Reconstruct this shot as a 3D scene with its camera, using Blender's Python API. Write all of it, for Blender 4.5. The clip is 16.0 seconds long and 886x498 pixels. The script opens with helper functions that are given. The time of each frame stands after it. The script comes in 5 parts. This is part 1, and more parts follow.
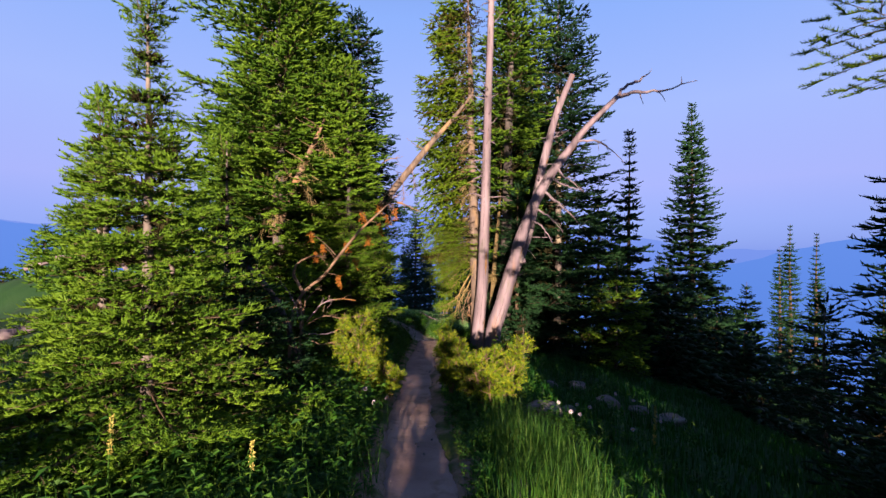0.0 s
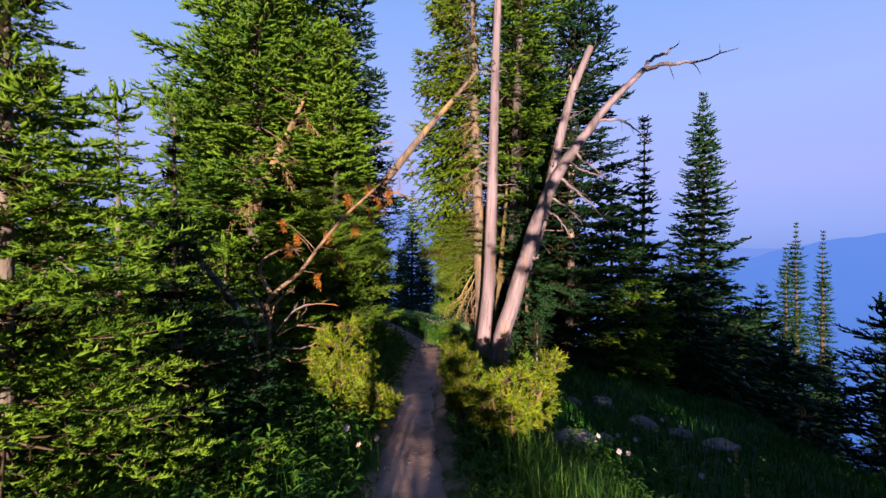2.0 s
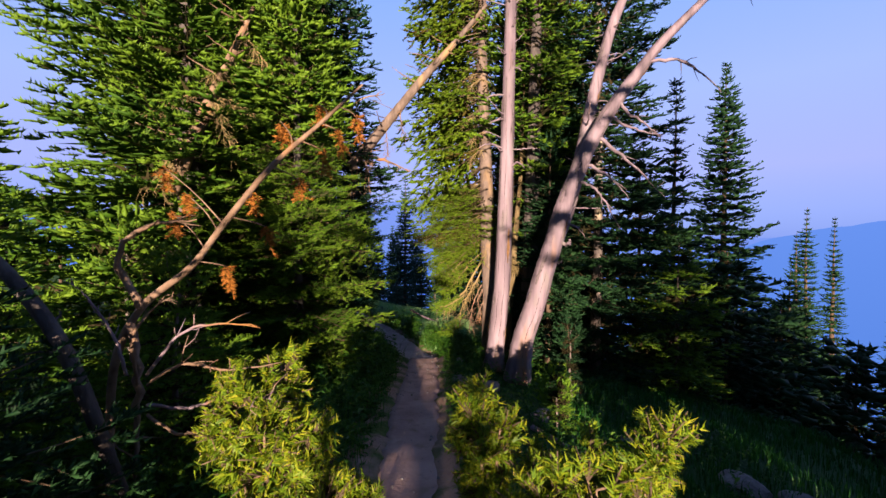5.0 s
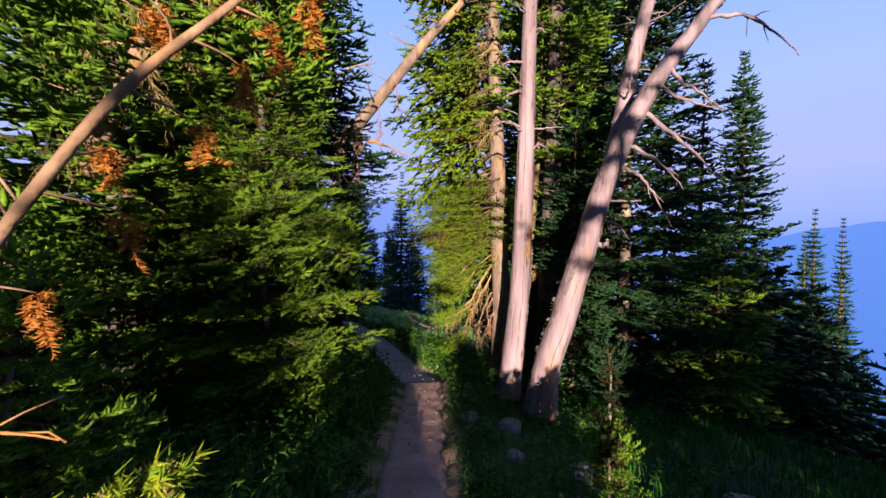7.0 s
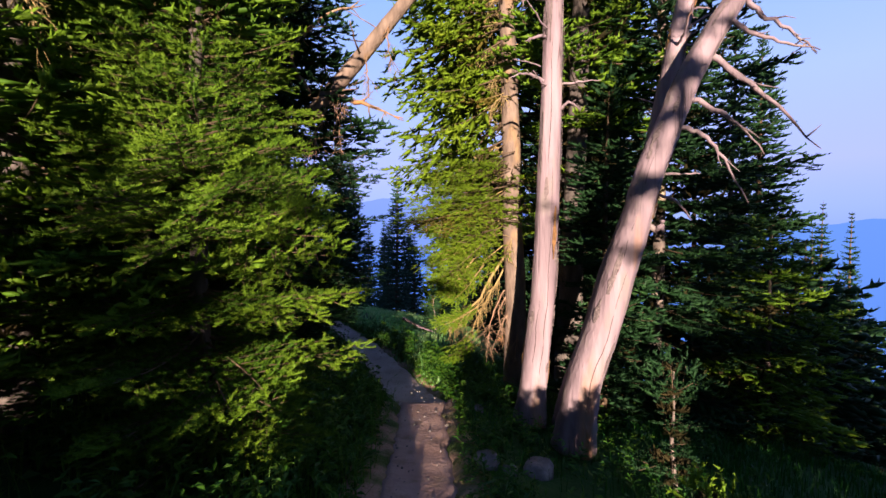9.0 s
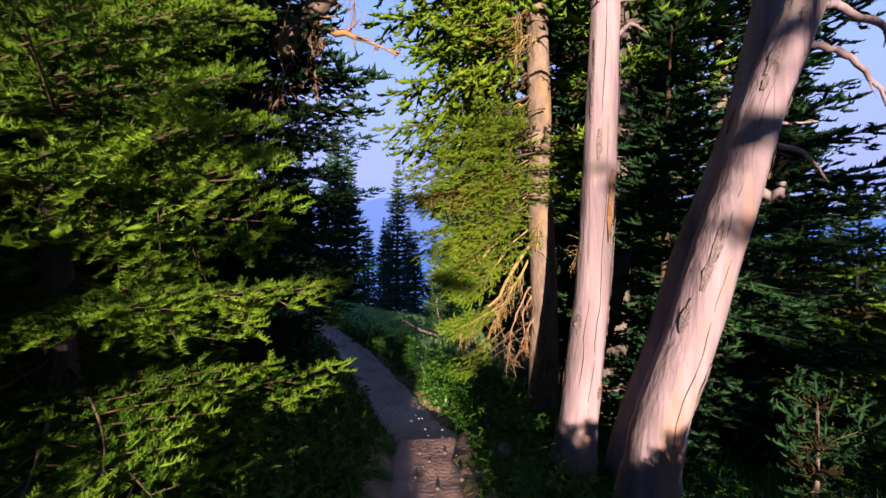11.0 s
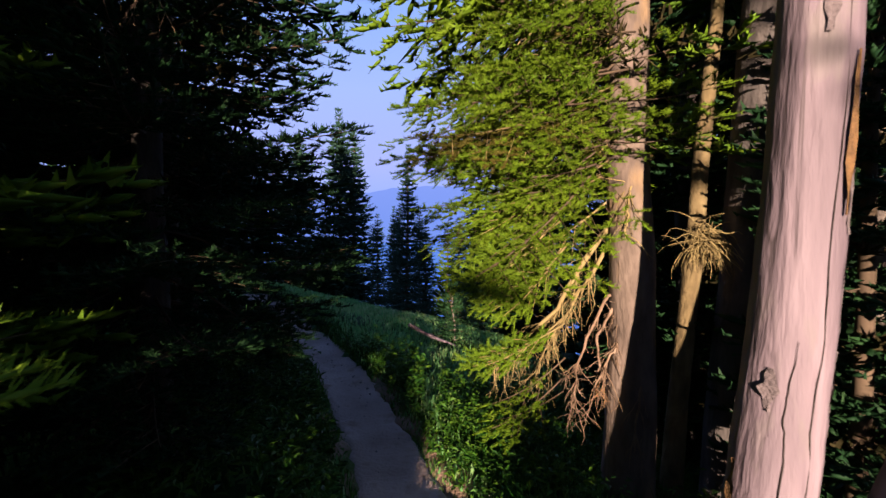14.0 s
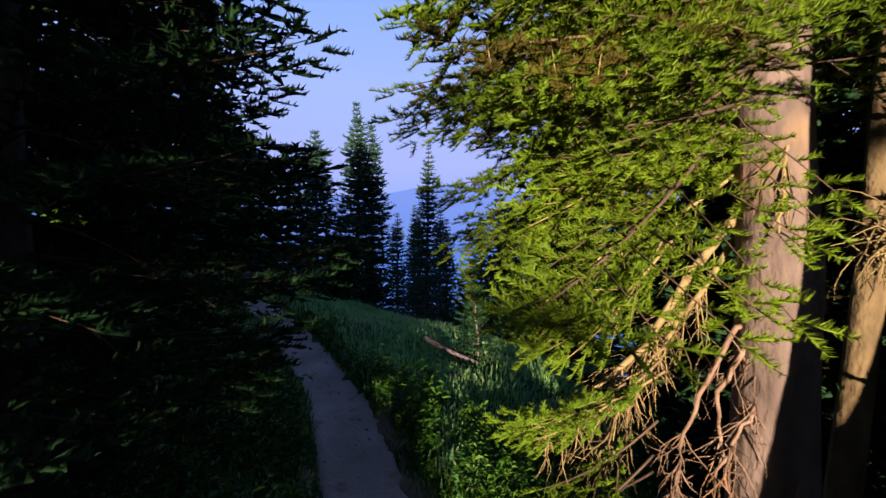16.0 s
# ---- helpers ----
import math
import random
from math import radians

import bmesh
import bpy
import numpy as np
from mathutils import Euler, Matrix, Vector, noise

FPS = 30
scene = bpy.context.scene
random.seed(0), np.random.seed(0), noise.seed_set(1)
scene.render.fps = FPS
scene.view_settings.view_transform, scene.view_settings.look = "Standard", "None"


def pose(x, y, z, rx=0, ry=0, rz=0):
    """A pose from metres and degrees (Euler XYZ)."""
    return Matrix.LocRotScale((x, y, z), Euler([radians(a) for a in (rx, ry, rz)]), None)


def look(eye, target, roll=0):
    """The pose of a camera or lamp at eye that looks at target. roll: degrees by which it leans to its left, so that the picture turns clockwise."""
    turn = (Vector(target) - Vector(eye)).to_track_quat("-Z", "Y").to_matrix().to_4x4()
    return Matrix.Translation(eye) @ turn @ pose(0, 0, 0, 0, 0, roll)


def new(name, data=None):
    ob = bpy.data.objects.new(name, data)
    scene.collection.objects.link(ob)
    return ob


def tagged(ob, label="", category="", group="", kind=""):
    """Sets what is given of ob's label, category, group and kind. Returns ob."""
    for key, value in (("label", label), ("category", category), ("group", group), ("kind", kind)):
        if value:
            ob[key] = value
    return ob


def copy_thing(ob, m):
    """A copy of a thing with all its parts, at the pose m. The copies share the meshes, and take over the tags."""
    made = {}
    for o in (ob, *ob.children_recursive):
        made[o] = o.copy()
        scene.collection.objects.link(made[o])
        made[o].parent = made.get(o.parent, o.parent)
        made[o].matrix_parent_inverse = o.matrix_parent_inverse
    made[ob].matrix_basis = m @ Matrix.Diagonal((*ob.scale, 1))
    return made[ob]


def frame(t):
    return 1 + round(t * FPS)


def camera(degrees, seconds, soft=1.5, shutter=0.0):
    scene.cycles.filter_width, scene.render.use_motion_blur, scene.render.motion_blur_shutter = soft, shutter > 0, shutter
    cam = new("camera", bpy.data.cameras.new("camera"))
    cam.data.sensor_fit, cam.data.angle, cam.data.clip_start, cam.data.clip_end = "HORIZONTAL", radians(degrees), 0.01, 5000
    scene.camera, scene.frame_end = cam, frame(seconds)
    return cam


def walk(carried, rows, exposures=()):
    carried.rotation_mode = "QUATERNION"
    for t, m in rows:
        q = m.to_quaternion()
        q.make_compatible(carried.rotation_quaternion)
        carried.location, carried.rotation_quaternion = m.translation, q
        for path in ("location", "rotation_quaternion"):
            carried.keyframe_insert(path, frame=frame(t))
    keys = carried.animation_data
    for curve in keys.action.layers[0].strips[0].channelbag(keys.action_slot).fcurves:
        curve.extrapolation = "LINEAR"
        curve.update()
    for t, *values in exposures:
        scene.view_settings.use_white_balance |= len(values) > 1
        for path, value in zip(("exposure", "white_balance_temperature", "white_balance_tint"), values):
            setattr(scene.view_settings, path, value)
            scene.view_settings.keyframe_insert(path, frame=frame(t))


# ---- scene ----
cam = camera(90.1, 16.0, shutter=0.25)
METRES, EYE, TILT, LEAN, TURN = 9.0, 1.6, 0.0, 0.0, 0.0
ROWS = [
    (0.0, 0.0, 0.0, 0.0, 0.0, 0.0, -0.0),
    (0.5, -0.0029, 0.0265, -0.0019, -0.11, -0.03, 0.05),
    (1.0, -0.0055, 0.0606, -0.0057, -0.22, -0.02, 0.11),
    (1.5, -0.0077, 0.0884, -0.0051, -0.33, -0.16, 0.06),
    (2.0, -0.0107, 0.1229, -0.0081, -0.49, -0.16, 0.03),
    (2.5, -0.0137, 0.1518, -0.0106, -0.66, -0.29, -0.02),
    (3.0, -0.0152, 0.1863, -0.011, -0.81, -1.05, -0.04),
    (3.5, -0.0159, 0.2193, -0.0156, -0.96, -1.37, 0.0),
    (4.0, -0.0171, 0.2589, -0.0188, -1.1, -1.53, 0.01),
    (6.5, -0.026, 0.4312, -0.0182, -1.68, -1.51, -0.07),
    (7.0, -0.0284, 0.4638, -0.0188, -1.82, -1.68, -0.19),
    (7.5, -0.0304, 0.4903, -0.0229, -1.91, -1.61, -0.13),
    (8.0, -0.0317, 0.5215, -0.0254, -2.06, -1.74, -0.13),
    (8.5, -0.0319, 0.5499, -0.0279, -2.16, -1.91, -0.15),
    (9.0, -0.0325, 0.586, -0.0344, -2.29, -1.91, -0.07),
    (11.5, -0.0376, 0.7448, -0.0551, -2.16, -2.06, -0.23),
    (12.0, -0.0394, 0.7767, -0.0562, -2.13, -2.65, -0.29),
    (12.5, -0.0408, 0.8039, -0.0595, -2.15, -2.83, -0.21),
    (13.0, -0.0414, 0.8341, -0.0607, -1.99, -3.19, -0.2),
    (13.5, -0.0402, 0.8594, -0.0615, -1.64, -3.34, -0.11),
    (14.0, -0.0388, 0.8889, -0.0636, -0.74, -3.25, -0.21),
    (14.5, -0.0387, 0.914, -0.0637, 0.06, -3.33, -0.15),
    (15.0, -0.0386, 0.9428, -0.0669, 0.57, -3.16, -0.39),
    (15.5, -0.0383, 0.9668, -0.0687, 1.05, -3.18, -0.43),
    (16.0, -0.0389, 0.9946, -0.0693, 1.99, -3.24, -0.34),
]
walk(cam, [(t, pose(0, 0, EYE, TILT, LEAN, TURN) @ pose(METRES * x, METRES * y, METRES * z, 90 + pitch, roll, yaw)) for t, x, y, z, yaw, pitch, roll in ROWS],
     [(0.0, 1.6), (4.0, 1.66), (7.0, 1.82), (9.0, 1.95), (12.5, 1.76), (14.5, 1.68), (16.0, 1.66)])

# ---- sky, sun ----
SUN_AZ, SUN_EL = radians(2.4), radians(8.6)      # low evening sun, behind the walker and to the left
to_sun = Vector((-math.sin(SUN_AZ) * math.cos(SUN_EL), -math.cos(SUN_AZ) * math.cos(SUN_EL), math.sin(SUN_EL)))


def ramp(nt, stops, fac=None, interp="LINEAR"):
    n = nt.nodes.new("ShaderNodeValToRGB")
    n.color_ramp.interpolation = interp
    el = n.color_ramp.elements
    while len(el) > 1:
        el.remove(el[-1])
    el[0].position, el[0].color = stops[0][0], (*stops[0][1], 1)
    for p, c in stops[1:]:
        e = el.new(p)
        e.color = (*c, 1)
    if fac is not None:
        nt.links.new(fac, n.inputs[0])
    return n


world = bpy.data.worlds.new("dusk_sky")
scene.world = world
world.use_nodes = True
wt = world.node_tree
wt.nodes.clear()
w_out = wt.nodes.new("ShaderNodeOutputWorld")
sky = wt.nodes.new("ShaderNodeTexSky")
sky.sky_type, sky.sun_disc = "NISHITA", False
sky.sun_elevation, sky.sun_rotation = SUN_EL, math.pi + SUN_AZ
sky.altitude = 2000
w_coord = wt.nodes.new("ShaderNodeTexCoord")
w_sep = wt.nodes.new("ShaderNodeSeparateXYZ")
wt.links.new(w_coord.outputs["Generated"], w_sep.inputs[0])
# away from the sun: lavender over a blue shadow band; towards the sun: a dim warm glow
dusk = ramp(wt, [(0.0, (0.17, 0.30, 0.9)), (0.05, (0.27, 0.37, 0.96)), (0.13, (0.40, 0.45, 1.0)), (0.28, (0.40, 0.52, 1.04)),
                 (0.46, (0.29, 0.47, 1.04)), (0.75, (0.12, 0.23, 0.6)), (1.0, (0.08, 0.15, 0.4))], w_sep.outputs[2])
glow = ramp(wt, [(0.0, (0.17, 0.10, 0.06)), (0.12, (0.15, 0.12, 0.11)), (0.35, (0.12, 0.15, 0.27)), (0.75, (0.075, 0.13, 0.33)), (1.0, (0.08, 0.15, 0.4))], w_sep.outputs[2])
w_dot = wt.nodes.new("ShaderNodeVectorMath")
w_dot.operation = "DOT_PRODUCT"
wt.links.new(w_coord.outputs["Generated"], w_dot.inputs[0])
w_dot.inputs[1].default_value = (-math.sin(SUN_AZ), -math.cos(SUN_AZ), 0)
w_side = wt.nodes.new("ShaderNodeMapRange")
w_side.interpolation_type = "SMOOTHSTEP"
w_side.inputs[1].default_value, w_side.inputs[2].default_value = -0.45, 0.35
wt.links.new(w_dot.outputs["Value"], w_side.inputs[0])
w_mix = wt.nodes.new("ShaderNodeMix")
w_mix.data_type = "RGBA"
wt.links.new(w_side.outputs[0], w_mix.inputs[0])
wt.links.new(dusk.outputs[0], w_mix.inputs[6])
wt.links.new(glow.outputs[0], w_mix.inputs[7])
bg1 = wt.nodes.new("ShaderNodeBackground")
bg1.inputs[1].default_value = 0.005
wt.links.new(sky.outputs[0], bg1.inputs[0])
bg2 = wt.nodes.new("ShaderNodeBackground")
bg2.inputs[1].default_value = 0.3
wt.links.new(w_mix.outputs[2], bg2.inputs[0])
w_add = wt.nodes.new("ShaderNodeAddShader")
wt.links.new(bg1.outputs[0], w_add.inputs[0])
wt.links.new(bg2.outputs[0], w_add.inputs[1])
wt.links.new(w_add.outputs[0], w_out.inputs[0])

sun = new("sun", bpy.data.lights.new("sun", "SUN"))
sun.data.energy, sun.data.angle, sun.data.color = 5.0, radians(0.55), (1.0, 0.74, 0.58)
sun.matrix_world = look(to_sun * 50, (0, 0, 0))
# strength at which the haze-coloured far ranges glow
HAZE = 0.3


# ---- materials ----
def material(name, stops, scale, rough=0.8, bump=0.0, bump_scale=40.0, stretch=(1, 1, 1), island=0.0, translucent=0.0,
             detail=6.0, second=None, coord="Object", metallic=0.0, spec=0.3, by_object=0.0):
    """A procedural surface: a colour ramp over noise, a second noise of stains, fine relief."""
    m = bpy.data.materials.new(name)
    m.use_nodes = True
    nt = m.node_tree
    b = nt.nodes["Principled BSDF"]
    tc = nt.nodes.new("ShaderNodeTexCoord")
    mp = nt.nodes.new("ShaderNodeMapping")
    mp.inputs["Scale"].default_value = stretch
    nt.links.new(tc.outputs[coord], mp.inputs[0])
    n1 = nt.nodes.new("ShaderNodeTexNoise")
    n1.inputs["Scale"].default_value, n1.inputs["Detail"].default_value = scale, detail
    nt.links.new(mp.outputs[0], n1.inputs["Vector"])
    fac = n1.outputs["Fac"]
    if island:
        geo = nt.nodes.new("ShaderNodeNewGeometry")
        mx = nt.nodes.new("ShaderNodeMix")
        mx.inputs[0].default_value = island
        nt.links.new(fac, mx.inputs[2])
        nt.links.new(geo.outputs["Random Per Island"], mx.inputs[3])
        fac = mx.outputs[0]
    if by_object:
        info = nt.nodes.new("ShaderNodeObjectInfo")
        mx = nt.nodes.new("ShaderNodeMix")
        mx.inputs[0].default_value = by_object
        nt.links.new(fac, mx.inputs[2])
        nt.links.new(info.outputs["Random"], mx.inputs[3])
        fac = mx.outputs[0]
    r = ramp(nt, stops, fac)
    col = r.outputs[0]
    if second:
        colour2, scale2, lo, hi = second
        n2 = nt.nodes.new("ShaderNodeTexNoise")
        n2.inputs["Scale"].default_value, n2.inputs["Detail"].default_value = scale2, 4
        nt.links.new(mp.outputs[0], n2.inputs["Vector"])
        mr = nt.nodes.new("ShaderNodeMapRange")
        mr.inputs[1].default_value, mr.inputs[2].default_value = lo, hi
        nt.links.new(n2.outputs["Fac"], mr.inputs[0])
        mx2 = nt.nodes.new("ShaderNodeMix")
        mx2.data_type = "RGBA"
        nt.links.new(mr.outputs[0], mx2.inputs[0])
        nt.links.new(col, mx2.inputs[6])
        mx2.inputs[7].default_value = (*colour2, 1)
        col = mx2.outputs[2]
    nt.links.new(col, b.inputs["Base Color"])
    b.inputs["Roughness"].default_value = rough
    b.inputs["Metallic"].default_value = metallic
    b.inputs["Specular IOR Level"].default_value = spec
    if bump:
        n3 = nt.nodes.new("ShaderNodeTexNoise")
        n3.inputs["Scale"].default_value, n3.inputs["Detail"].default_value = bump_scale, 8
        nt.links.new(mp.outputs[0], n3.inputs["Vector"])
        bp = nt.nodes.new("ShaderNodeBump")
        bp.inputs["Strength"].default_value, bp.inputs["Distance"].default_value = bump, 0.02
        nt.links.new(n3.outputs["Fac"], bp.inputs["Height"])
        nt.links.new(bp.outputs[0], b.inputs["Normal"])
    if translucent:
        tr = nt.nodes.new("ShaderNodeBsdfTranslucent")
        nt.links.new(col, tr.inputs[0])
        ms = nt.nodes.new("ShaderNodeMixShader")
        ms.inputs[0].default_value = translucent
        nt.links.new(b.outputs[0], ms.inputs[1])
        nt.links.new(tr.outputs[0], ms.inputs[2])
        nt.links.new(ms.outputs[0], nt.nodes["Material Output"].inputs[0])
    return m


NEEDLE = material("fir_needles", [(0.25, (0.02, 0.058, 0.006)), (0.5, (0.043, 0.106, 0.008)), (0.75, (0.08, 0.155, 0.012))], 1.6,
                  rough=0.6, island=0.22, translucent=0.15, by_object=0.2, spec=0.12)
# yellower, brighter copy of fir_needles: low sunlight put into the colour
NEEDLE_SUNLIT = material("sunlit_fir_needles", [(0.25, (0.034, 0.07, 0.004)), (0.5, (0.068, 0.12, 0.006)), (0.75, (0.11, 0.165, 0.010))], 1.8,
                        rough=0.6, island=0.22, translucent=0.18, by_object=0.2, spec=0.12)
NEEDLE_DRY = material("drying_needles", [(0.25, (0.03, 0.034, 0.006)), (0.5, (0.075, 0.066, 0.012)), (0.75, (0.15, 0.115, 0.03))], 1.8,
                      rough=0.75, island=0.22, translucent=0.08, by_object=0.2, spec=0.08)
# dry brown, kept dark to hold the shade inside the crowns
NEEDLE_INNER_SHADE = material("inner_shade_needles", [(0.3, (0.012, 0.014, 0.006)), (0.7, (0.045, 0.036, 0.016))], 3.0, rough=0.9, island=0.22, spec=0.05)
# darker, bluer copy of fir_needles: shade put into the colour
NEEDLE_SHADED = material("fir_needles_shaded", [(0.25, (0.006, 0.022, 0.009)), (0.5, (0.013, 0.042, 0.015)), (0.75, (0.026, 0.075, 0.02))], 0.8,
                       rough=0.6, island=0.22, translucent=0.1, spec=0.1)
# needles of distant firs, with the blue of haze put into the colour
NEEDLE_HAZED = material("haze_tinted_needles", [(0.25, (0.014, 0.04, 0.026)), (0.5, (0.026, 0.066, 0.042)), (0.75, (0.045, 0.1, 0.06))], 0.8,
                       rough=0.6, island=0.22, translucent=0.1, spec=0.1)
NEEDLE_YOUNG = material("young_needles", [(0.25, (0.065, 0.135, 0.007)), (0.5, (0.145, 0.225, 0.010)), (0.75, (0.28, 0.285, 0.016))], 3.0,
                        rough=0.5, island=0.5, translucent=0.25, spec=0.2)
NEEDLE_TIP = material("new_growth", [(0.25, (0.058, 0.13, 0.010)), (0.5, (0.098, 0.19, 0.013)), (0.75, (0.14, 0.24, 0.018))], 1.8,
                      rough=0.55, island=0.22, translucent=0.2, by_object=0.2, spec=0.15)
# the same for young tips: growth colour with sunlight put in
NEEDLE_TIP_SUNLIT = material("new_growth_sunlit", [(0.25, (0.065, 0.13, 0.008)), (0.5, (0.105, 0.185, 0.01)), (0.75, (0.15, 0.225, 0.014))], 1.8,
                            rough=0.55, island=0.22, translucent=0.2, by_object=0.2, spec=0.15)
TIPS = {"fir_needles": NEEDLE_TIP, "sunlit_fir_needles": NEEDLE_TIP_SUNLIT}
NEEDLE_DEAD = material("dead_needles", [(0.3, (0.22, 0.078, 0.013)), (0.7, (0.42, 0.18, 0.028))], 8.0, rough=0.8, island=0.5, translucent=0.2)
LICHEN = material("dry_twigs", [(0.3, (0.136, 0.102, 0.0425)), (0.7, (0.306, 0.238, 0.102))], 10.0, rough=0.9, island=0.5)
BARK = material("fir_bark", [(0.3, (0.068, 0.0561, 0.051)), (0.5, (0.136, 0.115, 0.102)), (0.7, (0.238, 0.2, 0.17))], 9.0, rough=0.9, bump=0.8,
                bump_scale=30, stretch=(1, 1, 0.35), second=((0.38, 0.33, 0.2), 2.2, 0.55, 0.7))
TWIG = material("twig_bark", [(0.3, (0.05, 0.035, 0.022)), (0.7, (0.12, 0.085, 0.055))], 14.0, rough=0.9)


def weathered(name, stops, crack, patch, scale=6.0):
    """Bare weathered wood: long grain, drying cracks along it, grey bark remnants and rusty stains."""
    m = material(name, stops, scale, rough=0.75, bump=0.9, bump_scale=22, stretch=(1, 1, 0.14), second=(patch, 1.9, 0.58, 0.7))
    nt = m.node_tree
    b = nt.nodes["Principled BSDF"]
    col = b.inputs["Base Color"].links[0].from_socket
    tc = nt.nodes.new("ShaderNodeTexCoord")
    mp = nt.nodes.new("ShaderNodeMapping")
    mp.inputs["Scale"].default_value = (1, 1, 0.04)
    nt.links.new(tc.outputs["Object"], mp.inputs[0])
    n = nt.nodes.new("ShaderNodeTexNoise")
    n.inputs["Scale"].default_value, n.inputs["Detail"].default_value, n.inputs["Distortion"].default_value = 8.0, 2.0, 0.15
    nt.links.new(mp.outputs[0], n.inputs["Vector"])
    line = ramp(nt, [(0.0, (0, 0, 0)), (0.487, (0, 0, 0)), (0.497, (1, 1, 1)), (0.507, (0, 0, 0))], n.outputs["Fac"])
    where = nt.nodes.new("ShaderNodeTexNoise")
    where.inputs["Scale"].default_value = 2.4
    nt.links.new(tc.outputs["Object"], where.inputs["Vector"])
    gate = ramp(nt, [(0.42, (0, 0, 0)), (0.6, (0.8, 0.8, 0.8))], where.outputs["Fac"])
    mul = nt.nodes.new("ShaderNodeMath")
    mul.operation = "MULTIPLY"
    nt.links.new(line.outputs[0], mul.inputs[0])
    nt.links.new(gate.outputs[0], mul.inputs[1])
    mx = nt.nodes.new("ShaderNodeMix")
    mx.data_type = "RGBA"
    nt.links.new(mul.outputs[0], mx.inputs[0])
    nt.links.new(col, mx.inputs[6])
    mx.inputs[7].default_value = (*crack, 1)
    bark_n = nt.nodes.new("ShaderNodeTexNoise")
    bark_n.inputs["Scale"].default_value, bark_n.inputs["Detail"].default_value = 9.0, 6.0
    bark_map = nt.nodes.new("ShaderNodeMapping")
    bark_map.inputs["Scale"].default_value = (1, 1, 0.3)
    nt.links.new(tc.outputs["Object"], bark_map.inputs[0])
    nt.links.new(bark_map.outputs[0], bark_n.inputs["Vector"])
    bark_f = ramp(nt, [(0.55, (0, 0, 0)), (0.6, (0.35, 0.35, 0.35)), (0.7, (0.75, 0.75, 0.75))], bark_n.outputs["Fac"])
    mx2 = nt.nodes.new("ShaderNodeMix")
    mx2.data_type = "RGBA"
    nt.links.new(bark_f.outputs[0], mx2.inputs[0])
    nt.links.new(mx.outputs[2], mx2.inputs[6])
    mx2.inputs[7].default_value = (0.17, 0.15, 0.145, 1)
    nt.links.new(mx2.outputs[2], b.inputs["Base Color"])
    return m


SNAG = weathered("bleached_wood", [(0.28, (0.07, 0.055, 0.066)), (0.45, (0.15, 0.117, 0.138)), (0.55, (0.195, 0.153, 0.178)), (0.7, (0.255, 0.205, 0.235))], (0.03, 0.024, 0.022), (0.26, 0.13, 0.04))
DEADWOOD = material("dead_branch_wood", [(0.3, (0.11, 0.07, 0.042)), (0.6, (0.22, 0.15, 0.1)), (0.8, (0.32, 0.24, 0.18))], 12.0, rough=0.8, bump=0.4,
                    bump_scale=40, second=((0.3, 0.14, 0.04), 3.0, 0.58, 0.72))
# grey bark with trunk shade put in: about half as bright as fir_bark
BARK_GREY_SHADED = material("shaded_grey_bark", [(0.3, (0.034, 0.0298, 0.0298)), (0.5, (0.0723, 0.0638, 0.0595)), (0.7, (0.128, 0.111, 0.102))], 9.0, rough=0.95, bump=0.9,
                     bump_scale=28, stretch=(1, 1, 0.35), second=((0.2, 0.15, 0.08), 2.0, 0.62, 0.72))
BARK_PALE = material("pale_bark", [(0.3, (0.07, 0.054, 0.044)), (0.5, (0.125, 0.096, 0.078)), (0.7, (0.19, 0.148, 0.12))], 11.0, rough=0.9, bump=0.7,
                     bump_scale=34, stretch=(1, 1, 0.4), second=((0.3, 0.2, 0.1), 3.0, 0.56, 0.7))
BARK_MOSSY = material("lichen_bark", [(0.3, (0.06, 0.045, 0.022)), (0.5, (0.13, 0.096, 0.045)), (0.7, (0.2, 0.155, 0.075))], 12.0, rough=0.95, bump=0.9,
                      bump_scale=30, stretch=(1, 1, 0.5), second=((0.05, 0.035, 0.02), 4.0, 0.56, 0.68))
# paler and greyer than dusty_soil; for the tread beyond the step
SOIL_PALER = material("paler_soil", [(0.3, (0.28, 0.205, 0.18)), (0.5, (0.38, 0.285, 0.25)), (0.7, (0.47, 0.36, 0.32))], 3.0, rough=0.95, bump=0.7,
                     bump_scale=35, second=((0.22, 0.15, 0.11), 6.0, 0.55, 0.75))
SOIL = material("dusty_soil", [(0.3, (0.23, 0.15, 0.13)), (0.5, (0.31, 0.21, 0.182)), (0.7, (0.39, 0.275, 0.235))], 3.0, rough=0.95, bump=0.35,
                bump_scale=35, second=((0.2, 0.14, 0.1), 7.0, 0.55, 0.75))
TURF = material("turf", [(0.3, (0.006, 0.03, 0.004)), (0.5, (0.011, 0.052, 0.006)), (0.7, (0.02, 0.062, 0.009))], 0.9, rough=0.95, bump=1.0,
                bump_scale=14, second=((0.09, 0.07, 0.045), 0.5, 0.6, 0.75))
VERGE = material("verge_turf", [(0.3, (0.028, 0.0525, 0.0098)), (0.5, (0.049, 0.091, 0.014)), (0.7, (0.084, 0.091, 0.028))], 5.0, rough=0.95, bump=1.0,
                 bump_scale=30, second=((0.27, 0.18, 0.13), 3.0, 0.44, 0.56))
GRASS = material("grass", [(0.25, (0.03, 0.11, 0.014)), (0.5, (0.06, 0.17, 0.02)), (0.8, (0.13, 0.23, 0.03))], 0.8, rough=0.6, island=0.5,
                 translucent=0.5)
